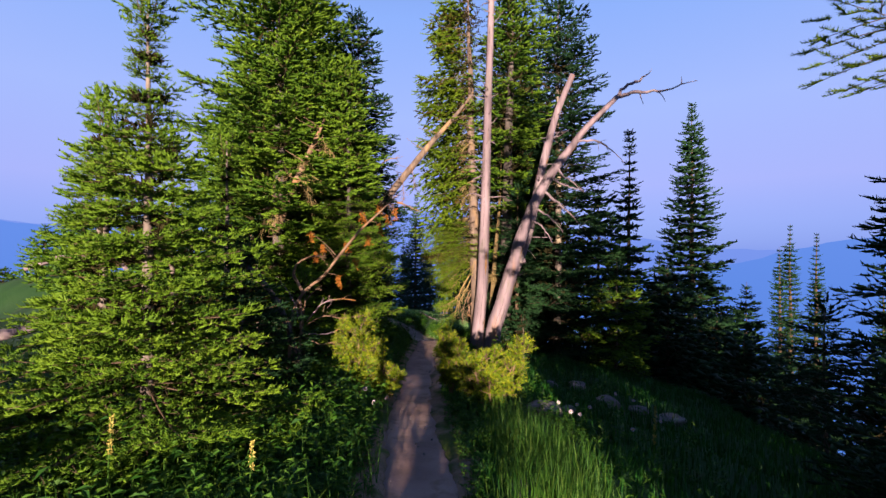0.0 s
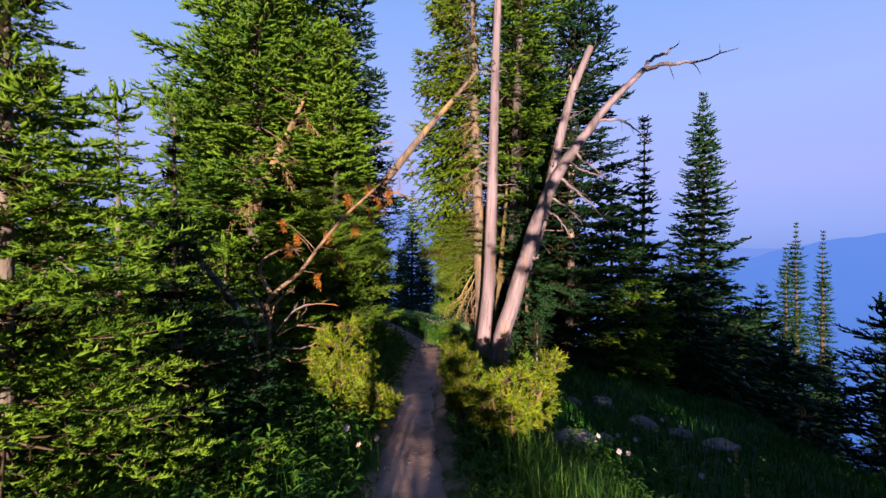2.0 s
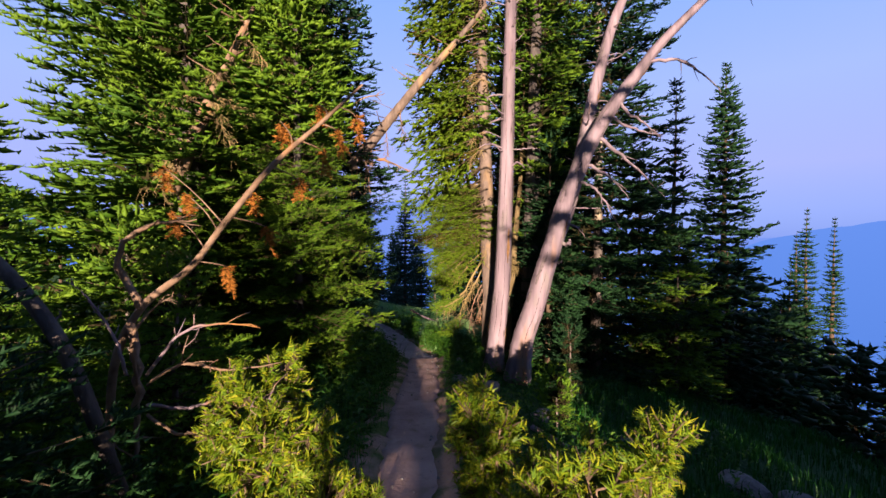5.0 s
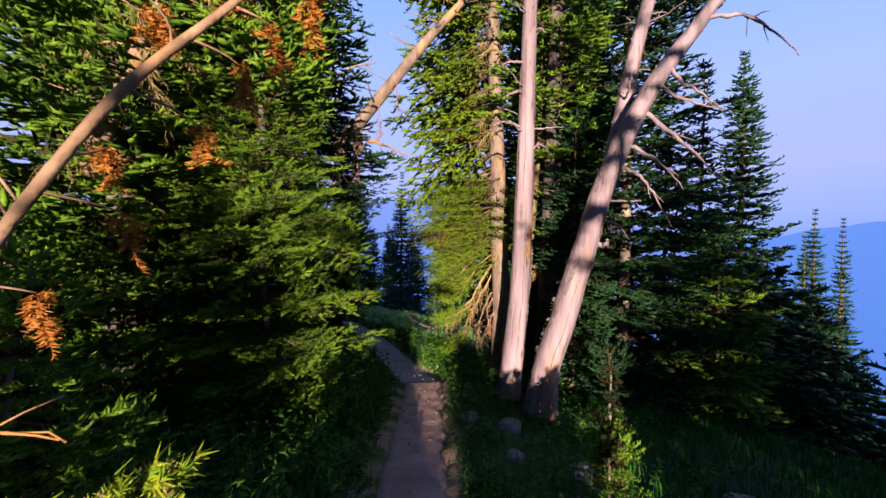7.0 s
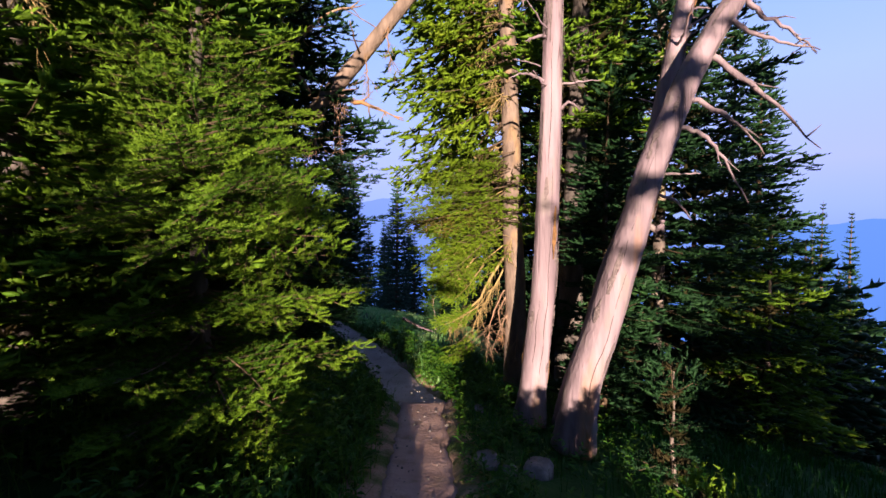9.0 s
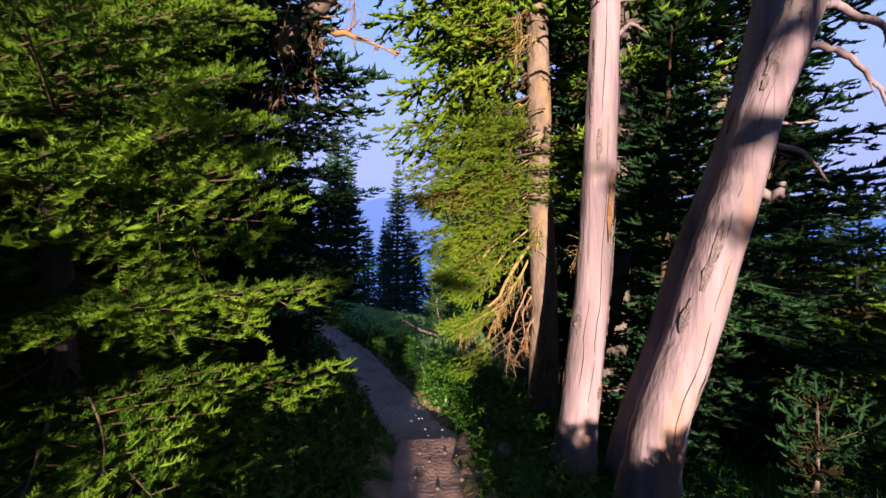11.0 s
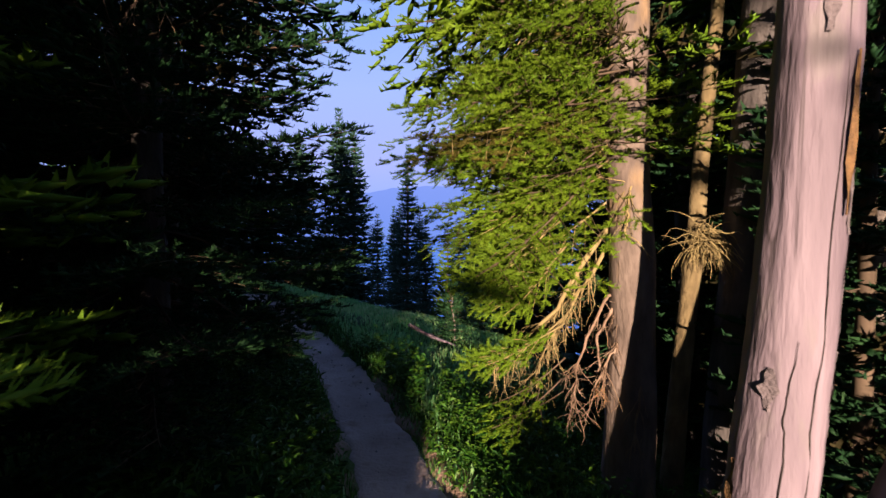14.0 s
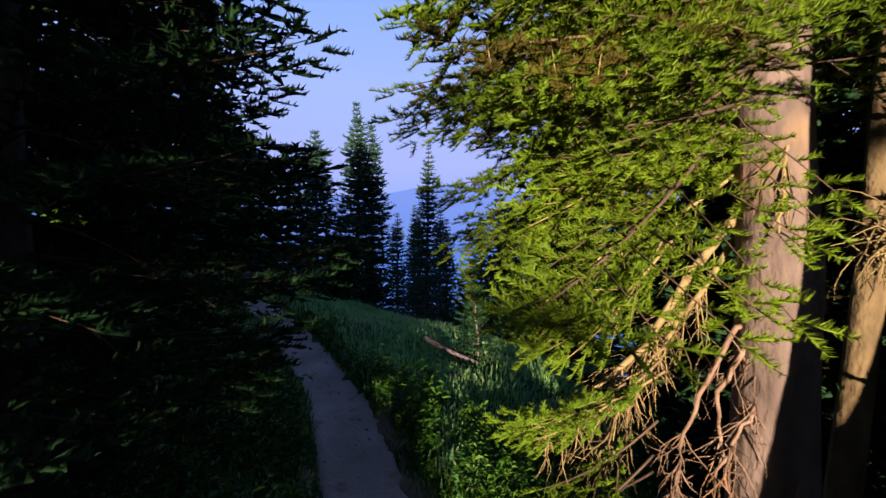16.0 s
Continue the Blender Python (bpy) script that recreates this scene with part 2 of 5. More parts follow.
# brighter copy of grass for the rise, sky light put into its colour
GRASS_SKYLIT = material("skylit_grass", [(0.25, (0.12, 0.31, 0.1)), (0.5, (0.2, 0.44, 0.14)), (0.8, (0.42, 0.5, 0.22))], 0.8, rough=0.6, island=0.4,
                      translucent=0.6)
# darker copy of grass, with the slope's shade put into its colour
GRASS_SHADED = material("shaded_grass", [(0.25, (0.006, 0.05, 0.005)), (0.5, (0.011, 0.085, 0.007)), (0.8, (0.026, 0.125, 0.011))], 0.8, rough=0.6, island=0.5,
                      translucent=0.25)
HERB = material("herb_leaves", [(0.25, (0.014, 0.065, 0.006)), (0.5, (0.035, 0.115, 0.009)), (0.8, (0.08, 0.17, 0.014))], 1.5, rough=0.55, island=0.5,
                translucent=0.2)
ROCK = material("granite", [(0.3, (0.0825, 0.075, 0.075)), (0.5, (0.15, 0.139, 0.135)), (0.7, (0.24, 0.225, 0.217))], 7.0, rough=0.9, bump=0.7, bump_scale=25,
                second=((0.12, 0.13, 0.07), 4.0, 0.58, 0.7))
PETAL = material("pale_petals", [(0.3, (0.3, 0.25, 0.36)), (0.7, (0.45, 0.4, 0.48))], 20.0, rough=0.6, island=0.4)
FLOWER_EYE = material("flower_centres", [(0.3, (0.5, 0.3, 0.02)), (0.7, (0.7, 0.45, 0.05))], 60.0, rough=0.8)
SEED = material("seed_heads", [(0.3, (0.3, 0.26, 0.06)), (0.7, (0.5, 0.42, 0.12))], 30.0, rough=0.8, island=0.4)


# ---- mesh kit ----
def mesh_object(name, verts, faces, mat, smooth=False, parent=None, label=""):
    """verts: n x 3 array, faces: m x k array (k = 3 or 4)."""
    verts, faces = np.asarray(verts, np.float32), np.asarray(faces, np.int32)
    me = bpy.data.meshes.new(name)
    k = faces.shape[1]
    me.vertices.add(len(verts))
    me.vertices.foreach_set("co", verts.ravel())
    me.loops.add(faces.size)
    me.loops.foreach_set("vertex_index", faces.ravel())
    me.polygons.add(len(faces))
    me.polygons.foreach_set("loop_start", np.arange(0, faces.size, k, dtype=np.int32))
    me.polygons.foreach_set("use_smooth", np.full(len(faces), smooth))
    me.update(calc_edges=True)
    me.materials.append(mat)
    ob = new(name, me)
    if parent is not None:
        ob.parent = parent
    if label:
        tagged(ob, label)
    return ob


class Bag:
    """Gathers pieces of one mesh."""

    def __init__(self):
        self.v, self.f, self.n = [], [], 0

    def add(self, v, f):
        self.v.append(np.asarray(v, np.float32))
        self.f.append(np.asarray(f, np.int32) + self.n)
        self.n += len(v)

    def make(self, name, mat, smooth=False, parent=None, label=""):
        return mesh_object(name, np.concatenate(self.v), np.concatenate(self.f), mat, smooth, parent, label)


def empty(name, x, y, z, label, category, group=""):
    ob = new(name)
    ob.empty_display_size = 0.1
    ob.location = (x, y, z)
    return tagged(ob, label, category, group)


def spline(points, n):
    """n points on a smooth curve through the given ones."""
    p = np.asarray(points, float)
    q = np.vstack([2 * p[0] - p[1], p, 2 * p[-1] - p[-2]])
    out = []
    for u in np.linspace(0, len(p) - 1 - 1e-6, n):
        i, t = int(u), u - int(u)
        a, b, c, d = q[i:i + 4]
        out.append(0.5 * (2 * b + (c - a) * t + (2 * a - 5 * b + 4 * c - d) * t * t + (3 * b - a - 3 * c + d) * t ** 3))
    return np.array(out)


def tube(points, radii, sides=6, rough=0.0, rng=None, ridges=0.0):
    """A closed tube of quads along points. ridges: lengthwise grooves; rough: knots and swells."""
    p = np.asarray(points, float)
    n = len(p)
    r = np.interp(np.linspace(0, 1, n), np.linspace(0, 1, len(radii)), radii)
    tan = np.gradient(p, axis=0)
    tan /= np.linalg.norm(tan, axis=1)[:, None] + 1e-9
    ref = np.array([0, 0, 1.0]) if abs(tan[0][2]) < 0.8 else np.array([1.0, 0, 0])
    side = ref - tan * (tan @ ref)[:, None]
    side /= np.linalg.norm(side, axis=1)[:, None] + 1e-9
    up = np.cross(tan, side)
    a = np.linspace(0, 2 * np.pi, sides, endpoint=False)
    rr = np.repeat(r[:, None], sides, 1)
    if rng is not None and ridges:
        prof = rng.normal(0, 1, sides)
        drift = np.cumsum(rng.normal(0, 0.12, (n, sides)), axis=0)
        rr = rr * (1 + ridges * (prof[None] + drift * 0.6))
    if rng is not None and rough:
        rr = rr * (1 + rough * rng.normal(0, 1, (n, 1)) + rough * 0.7 * rng.normal(0, 1, (n, sides)))
    v = p[:, None] + (side[:, None] * np.cos(a)[None, :, None] + up[:, None] * np.sin(a)[None, :, None]) * rr[:, :, None]
    idx = np.arange(n * sides).reshape(n, sides)
    f = np.stack([idx[:-1], np.roll(idx[:-1], -1, 1), np.roll(idx[1:], -1, 1), idx[1:]], -1).reshape(-1, 4)
    v = np.vstack([v.reshape(-1, 3), p[0], p[-1]])
    c0, c1 = n * sides, n * sides + 1
    cap0 = np.stack([np.full(sides, c0), np.roll(idx[0], -1), idx[0], np.full(sides, c0)], -1)
    cap1 = np.stack([np.full(sides, c1), idx[-1], np.roll(idx[-1], -1), np.full(sides, c1)], -1)
    tri0, tri1 = cap0[:, :3], cap1[:, :3]
    return v, f, np.vstack([tri0, tri1])


def quads_to_tris(f):
    return np.vstack([f[:, [0, 1, 2]], f[:, [0, 2, 3]]])


def add_tube(bag, points, radii, sides=5, rough=0.0, rng=None, ridges=0.0):
    v, f, t = tube(points, radii, sides, rough, rng, ridges)
    bag.add(v, np.vstack([quads_to_tris(f), t]))


def unit(a):
    return a / (np.linalg.norm(a, axis=-1, keepdims=True) + 1e-9)


def needles(start, way, length, per, nlen, nwid, rng, flat=0.85):
    """Triangles for the needles of shoots: start, way (k x 3), length (k)."""
    k = len(start)
    s = (np.arange(per)[None, :] + rng.uniform(0, 1, (k, per))) / per
    base = start[:, None] + way[:, None] * (s * length[:, None])[..., None]
    ref = np.zeros((k, 3))
    ref[:, 2] = 1
    side = unit(np.cross(way, ref) + 1e-4)
    up = np.cross(side, way)
    ang = rng.uniform(-0.35, np.pi + 0.35, (k, per))
    radial = side[:, None] * np.cos(ang)[..., None] + up[:, None] * (np.sin(ang) * flat + 0.1)[..., None]
    d = unit(way[:, None] * rng.uniform(0.3, 0.95, (k, per))[..., None] + radial)
    ln = nlen * rng.uniform(0.75, 1.2, (k, per)) * (1 - 0.2 * s)
    wv = unit(np.cross(d, rng.normal(0, 1, (k, per, 3)) + 0.35 * up[:, None]))
    a = base - wv * nwid / 2
    b = base + wv * nwid / 2
    c = base + d * ln[..., None]
    v = np.stack([a, b, c], 2).reshape(-1, 3)
    return v, np.arange(len(v)).reshape(-1, 3)


def spindles(start, way, length, radius, rng, flat=0.7, waist=(0.45, 0.7), over=1.0):
    """The close-set needles of shoots, as plump flattened spindles: eight triangles each."""
    k = len(start)
    ref = np.zeros((k, 3))
    ref[:, 2] = 1
    side = unit(np.cross(way, ref) + 1e-4)
    up = np.cross(side, way)
    r = radius * rng.uniform(0.75, 1.25, k)[:, None]
    mid = start + way * (length * rng.uniform(*waist, k))[:, None] + up * r * 0.15
    a0 = rng.uniform(-0.5, 0.5, k)[:, None]
    ring = [mid + r * rng.uniform(0.8, 1.2, k)[:, None] * (side * np.cos(a0 + j * 1.5708) + flat * up * np.sin(a0 + j * 1.5708)) for j in range(4)]
    v = np.stack([start, start + way * (length * over)[:, None] + up * r * 0.25, *ring], 1).reshape(-1, 3)
    one = np.array([(0, 3, 2), (0, 4, 3), (0, 5, 4), (0, 2, 5), (1, 2, 3), (1, 3, 4), (1, 4, 5), (1, 5, 2)])
    return v, (one[None] + 6 * np.arange(k)[:, None, None]).reshape(-1, 3)


def bough(length, rng, per, nlen, nwid, gap, shoot, plump, pad, every, sag=0.25, lift=0.22, bare=0.25, spread=0.54, hang=(-0.16, 0.02)):
    """One bough along +x: needles (v, f), wood (v, f)."""
    n = 9
    s = np.linspace(0, 1, n)
    bend = rng.normal(0, 0.05)
    axis = np.stack([s * length, bend * length * s ** 2, length * (-sag * s + lift * s ** 2.2)], -1)
    wood = Bag()
    add_tube(wood, axis if every < 0.2 else axis[::4], [0.0055 * length + 0.003, 0.0015], 4 if every < 0.2 else 3)
    st, wy, ln, tip = [], [], [], []
    pads = []

    def at(u):
        i = min(int(u * (n - 1)), n - 2)
        w = u * (n - 1) - i
        return axis[i] * (1 - w) + axis[i + 1] * w, unit(axis[i + 1] - axis[i])

    u = bare
    flip = 1
    while u < 0.97:
        p, d = at(u)
        flip = -flip
        a = radians(rng.uniform(38, 62)) * flip
        lat = unit(np.cross(d, (0, 0, 1)))
        w = unit(d * math.cos(a) - lat * math.sin(a) + np.array([0, 0, rng.uniform(*hang)]))
        l2 = spread * length * (1 - u) ** 0.75 * rng.uniform(0.7, 1.15) * min(1, 0.45 + (u - bare) * 2.2) + shoot * 0.6
        k = max(1, int(l2 / every)) if every < 0.2 else 0
        if pad:
            pads.append((p, w, l2))
        end = p + w * l2 + np.array([0, 0, -0.1 * l2])
        if l2 > 0.16 and not pad:
            add_tube(wood, [p, (p + end) / 2 + [0, 0, 0.02 * l2], end], [0.0026, 0.0015], 3)
        for j in range(k):
            q = p + (end - p) * ((j + 0.4) / k)
            f2 = 1 if j % 2 else -1
            a2 = radians(rng.uniform(30, 55)) * f2
            lat2 = unit(np.cross(w, (0, 0, 1)))
            st.append(q)
            wy.append(unit(w * math.cos(a2) - lat2 * math.sin(a2) + np.array([0, 0, rng.uniform(-0.05, 0.5)])))
            ln.append(shoot * rng.uniform(0.6, 1.1))
            tip.append(j >= k - (3 if every < 0.08 else 1) and rng.random() < 0.8)
        st.append(end - w * shoot * 0.3)
        wy.append(w)
        ln.append(shoot)
        tip.append(True)
        u += gap / length * rng.uniform(0.75, 1.25)
    p, d = at(0.97)
    st.append(p)
    wy.append(d)
    ln.append(shoot * 1.2)
    tip.append(True)
    st, wy, ln, tip = np.array(st), np.array(wy), np.array(ln), np.array(tip)
    v, f = needles(st, wy, ln, per, nlen, nwid, rng)
    v2, f2 = spindles(st, wy, ln, plump, rng)
    v3, f3 = np.zeros((0, 3)), np.zeros((0, 3), int)
    if pad:
        v3, f3 = spindles(np.array([q[0] for q in pads]), np.array([q[1] for q in pads]), np.array([q[2] for q in pads]), pad, rng, 0.55, (0.35, 0.6))
    return (np.vstack([v, v2, v3]), np.vstack([f, f2 + len(v), f3 + len(v) + len(v2)])), (np.concatenate(wood.v), np.concatenate(wood.f)), np.concatenate([np.repeat(tip, per), np.repeat(tip, 8), np.zeros(len(f3), bool)])


DETAIL = {  # needles per shoot, needle length, width, gap between twigs, shoot length, core radius, pad radius, gap between shoots
    "close": (44, 0.024, 0.0042, 0.046, 0.085, 0.0045, 0, 0.038),
    "near": (14, 0.035, 0.0115, 0.056, 0.1, 0.010, 0, 0.05),
    "mid": (7, 0.06, 0.024, 0.09, 0.155, 0.022, 0.03, 0.105),
    "far": (3, 0.14, 0.07, 0.19, 0.28, 0.045, 0.13, 0.5),
}
SIZES = (0.3, 0.55, 0.9, 1.3, 1.8)
_boughs, _bough_meshes = {}, {}


def boughs(detail, droopy=0):
    """Kinds of bough of that detail: for each length four."""
    key = (detail, droopy)
    if key not in _boughs:
        rng = np.random.default_rng(11 + droopy + len(detail))
        per, nl, nw, gap, sh, plump, pad, every = DETAIL[detail]
        _boughs[key] = {L: [bough(L, rng, per, nl, nw, gap, sh, plump, pad, every, sag=(0.2, 0.38)[droopy], lift=(0.2, 0.22)[droopy],
                                  bare=(0.06 if detail == "far" else 0.18 if L > 1 else 0.14, 0.24)[droopy], hang=((-0.16, 0.04), (-0.6, -0.08))[droopy]) for _ in range(4)] for L in SIZES}
    return _boughs[key]


def two_part_mesh(name, leaf, wood, mats, tip=None):
    """One mesh of needles (first material) and wood (second); tip: which needles are new growth (third)."""
    (lv, lf), (wv, wf) = leaf, wood
    ob = mesh_object(name, np.vstack([lv, wv]), np.vstack([lf, wf + len(lv)]), mats[0])
    me = ob.data
    me.polygons.foreach_set("use_smooth", np.ones(len(me.polygons), bool))
    me.materials.append(mats[1])
    kind = np.zeros(len(lf), np.int32)
    if tip is not None:
        me.materials.append(mats[2])
        kind[tip] = 2
    me.polygons.foreach_set("material_index", np.concatenate([kind, np.ones(len(wf), np.int32)]))
    bpy.data.objects.remove(ob)
    return me


def bough_mesh(detail, droopy, L, i, mats):
    key = (detail, droopy, L, i, mats[0].name, mats[1].name)
    if key not in _bough_meshes:
        leaf, wood, tip = boughs(detail, droopy)[L][i]
        _bough_meshes[key] = two_part_mesh("bough", leaf, wood, (*mats[:2], TIPS.get(mats[0].name, mats[0])), tip)
    return _bough_meshes[key]


def placed(want, L, azim, tilt, at, roll):
    s = want / L
    return (Matrix.Translation(at) @ Matrix.Rotation(azim, 4, "Z") @ Matrix.Rotation(-tilt, 4, "Y") @ Matrix.Rotation(roll, 4, "X")
            @ Matrix.Diagonal((s, s, s, 1)))


def moved(b, m):
    a = np.array(m)
    return [(v @ a[:3, :3].T + a[:3, 3], f) for v, f in b[:2]]


def fir(name, x, y, z, height, radius, seed, detail="mid", clear=0.3, droopy=0, gap=0.2, per=6, trunk=None, mat=None, label="", group="",
        bark=None, lean=(0, 0), shape=0.75, side=None, twigs=0, thin=0.0, low=0.62, near_to=None, low_detail=None, dry=0.0, hollow=(0, 0)):
    """A fir: tapered trunk, boughs with needles, bare inner twigs. side: (azimuth, share) leaves boughs mostly on that side.
    Near ones have each bough as a part; on far ones the crown is one mesh. hollow: heights between which only bare twigs are left."""
    rng = np.random.default_rng(seed)
    tree = empty(name, x, y, z, label, "tree", group)
    r0 = trunk or 0.0085 * height + 0.012
    n = max(8, int(height * 2.5))
    hs = np.linspace(-0.3, height, n)
    wob = np.cumsum(rng.normal(0, 0.01, (n, 2)), axis=0)
    ax = np.stack([lean[0] * hs + wob[:, 0], lean[1] * hs + wob[:, 1], hs], -1)
    flare = [r0 * 1.3, r0, r0 * 0.88, r0 * 0.7, r0 * 0.4, 0.006]
    v, f, t = tube(ax, flare, 12 if detail != "far" else 6, 0.02, rng, 0.02)
    mesh_object("trunk", v, np.vstack([quads_to_tris(f), t]), bark or (TWIG if detail == "far" else BARK), True, tree)
    leaf, wood, core = Bag(), Bag(), Bag()
    tier = {"close": 1.4, "near": 1.4, "mid": 1.7, "far": 1.2}[detail]
    gap, per = gap * tier, int(per * tier + 0.5)
    mats = (mat or NEEDLE, TWIG)
    h = clear
    while h < height - 0.05:
        q = (h - clear) / max(0.1, height - clear)
        reach = radius * ((1 - q) ** shape) * min(1.0, low + q * 4)
        at0 = np.array([np.interp(h, hs, ax[:, 0]), np.interp(h, hs, ax[:, 1]), h])
        k = max(3, int(per * (0.6 + 0.4 * (1 - q))))
        a0 = rng.uniform(0, 6.28)
        for i in range(k):
            if rng.random() < thin or hollow[0] < h < hollow[1]:
                continue
            az = a0 + i * 2 * np.pi / k + rng.normal(0, 0.3)
            ln = max(0.12, reach * rng.uniform(0.5, 1.18))
            if side:
                d = math.cos(az - side[0])
                if d < side[2] and rng.random() < side[1]:
                    continue
                ln *= 1 + 0.25 * d
            L = min(SIZES, key=lambda s: abs(s - ln))
            tilt = (0.3 * q - 0.08 if not droopy else 0.5 * q - 0.3) + rng.normal(0, 0.07) + (0.35 if q > 0.95 else 0)
            m = placed(ln, L, az, tilt, at0 + [0, 0, rng.normal(0, 0.02)], rng.normal(0, 0.08))
            i4 = int(rng.integers(4))
            if detail == "far":
                (lv, lf), (wv, wf) = moved(boughs(detail, droopy)[L][i4], m)
                leaf.add(lv, lf)
                if ln > 0.8:
                    wood.add(wv, wf)
            else:
                ob = new("bough", bough_mesh("mid" if near_to and h > near_to else low_detail or detail, droopy, L, i4, (NEEDLE_DRY, LICHEN) if dry and rng.random() < dry else mats))
                ob.parent, ob.matrix_basis = tree, m
        # dark inner mass added to block sky light within the crown
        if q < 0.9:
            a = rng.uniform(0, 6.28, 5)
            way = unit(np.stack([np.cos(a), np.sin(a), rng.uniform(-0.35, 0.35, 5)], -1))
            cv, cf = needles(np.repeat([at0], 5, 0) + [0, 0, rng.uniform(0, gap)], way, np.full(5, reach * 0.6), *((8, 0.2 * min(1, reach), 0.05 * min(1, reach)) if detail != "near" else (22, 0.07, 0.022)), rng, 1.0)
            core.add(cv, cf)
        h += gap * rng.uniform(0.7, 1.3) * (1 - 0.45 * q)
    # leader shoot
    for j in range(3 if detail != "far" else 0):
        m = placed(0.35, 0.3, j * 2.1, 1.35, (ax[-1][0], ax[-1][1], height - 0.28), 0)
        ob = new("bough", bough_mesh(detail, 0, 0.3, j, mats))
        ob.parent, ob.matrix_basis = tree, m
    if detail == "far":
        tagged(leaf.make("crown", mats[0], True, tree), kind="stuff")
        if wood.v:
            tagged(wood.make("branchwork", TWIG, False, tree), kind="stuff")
    tagged(core.make("inner_brush", NEEDLE_INNER_SHADE, False, tree), kind="stuff")
    if twigs:
        brush = Bag()
        for _ in range(twigs):
            h = rng.uniform(0.3, height * 0.6)
            az = rng.uniform(0, 6.28)
            L = radius * rng.uniform(0.25, 0.6)
            d = np.array([math.cos(az), math.sin(az), rng.uniform(-0.6, 0.1)])
            p = np.array([np.interp(h, hs, ax[:, 0]), np.interp(h, hs, ax[:, 1]), h])
            add_tube(brush, spline([p, p + d * L * 0.5, p + d * L + [0, 0, -0.15 * L]], 5), [0.012, 0.003], 4)
        tagged(brush.make("brushwood", TWIG, False, tree), kind="stuff")
    return tree


# ---- ground and trail ----
TRAIL = [(-9.0, -4.0), (-5.0, -1.6), (-2.0, 0.0), (2.8, -0.15), (4.8, -0.33), (7.9, -0.36), (9.75, -0.32), (11.2, -0.8), (12.6, -1.35), (14.5, -2.5), (16.0, -3.7), (17.2, -5.4), (19.0, -8.5), (24, -14)]
TRAIL_Y, TRAIL_X = [p[0] for p in TRAIL], [p[1] for p in TRAIL]
STEP_Y = 9.75


def trail_x(y):
    return np.interp(y, TRAIL_Y, TRAIL_X)


def ground_z(x, y):
    """Height of the ground: a ridge with the trail on its crest, falling away to the right and, further off, to the left."""
    x, y = np.asarray(x, float), np.asarray(y, float)
    along = np.interp(y, [-30, -6, 0, 5, STEP_Y, STEP_Y + 0.5, 12.6, 14.5, 16.4, 17.5, 19, 24, 40], [-1.0, 0.15, 0.0, -0.18, -0.42, -0.5, -0.5, -0.38, -0.15, 0.0, 0.0, -1.5, -4.5])
    d = x - trail_x(y)
    right = np.where(d > 0.35, d - 0.35, 0)
    left = np.where(d < -0.4, -d - 0.4, 0)
    fall = -0.22 * right - 0.35 * np.maximum(right - 5.2, 0)
    rise = 0.13 * left * np.exp(-left / 9.0) - 0.3 * np.maximum(left - 9, 0)
    far = np.maximum(np.hypot(x + 2, y - 8) - 30, 0)
    return np.maximum(along + fall + rise - 0.45 * far, -600.0)


def bumps(x, y):
    return 0.05 * np.sin(x * 2.1 + 1.3 * np.sin(y * 1.1)) * np.cos(y * 1.7 + 0.5) + 0.025 * np.sin(x * 5.3 + y * 3.9) * np.sin(y * 4.7 - x * 2.2)


def surface_z(x, y):
    d = np.abs(np.asarray(x, float) - trail_x(y))
    off = np.clip((d - 0.2) / 0.3, 0, 1)
    return ground_z(x, y) + bumps(x, y) * off + 0.05 * off - 0.085 * (1 - off) * (1 + 0.0 * off)


def warped(n, near, far):
    u = np.linspace(-1, 1, n)
    k = math.asinh(far / near)
    return near * np.sinh(u * k)


gx, gy = np.meshgrid(warped(241, 2.6, 2500), warped(281, 4.0, 2500) + 7.0)
gz = surface_z(gx, gy)
idx = np.arange(gx.size).reshape(gx.shape)
gf = np.stack([idx[:-1, :-1], idx[:-1, 1:], idx[1:, 1:], idx[1:, :-1]], -1).reshape(-1, 4)
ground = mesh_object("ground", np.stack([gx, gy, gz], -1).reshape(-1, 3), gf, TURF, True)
tagged(ground, "grassy mountain ridge falling away steeply beside the trail", "ground", kind="structure")

# the trail: a worn strip of dry soil with ragged edges, in two runs with a low step between them
rng = np.random.default_rng(5)
trail_root = empty("trail", 0, 0, 0, "narrow worn dirt footpath along the grassy ridge", "path")
tagged(trail_root, kind="structure")


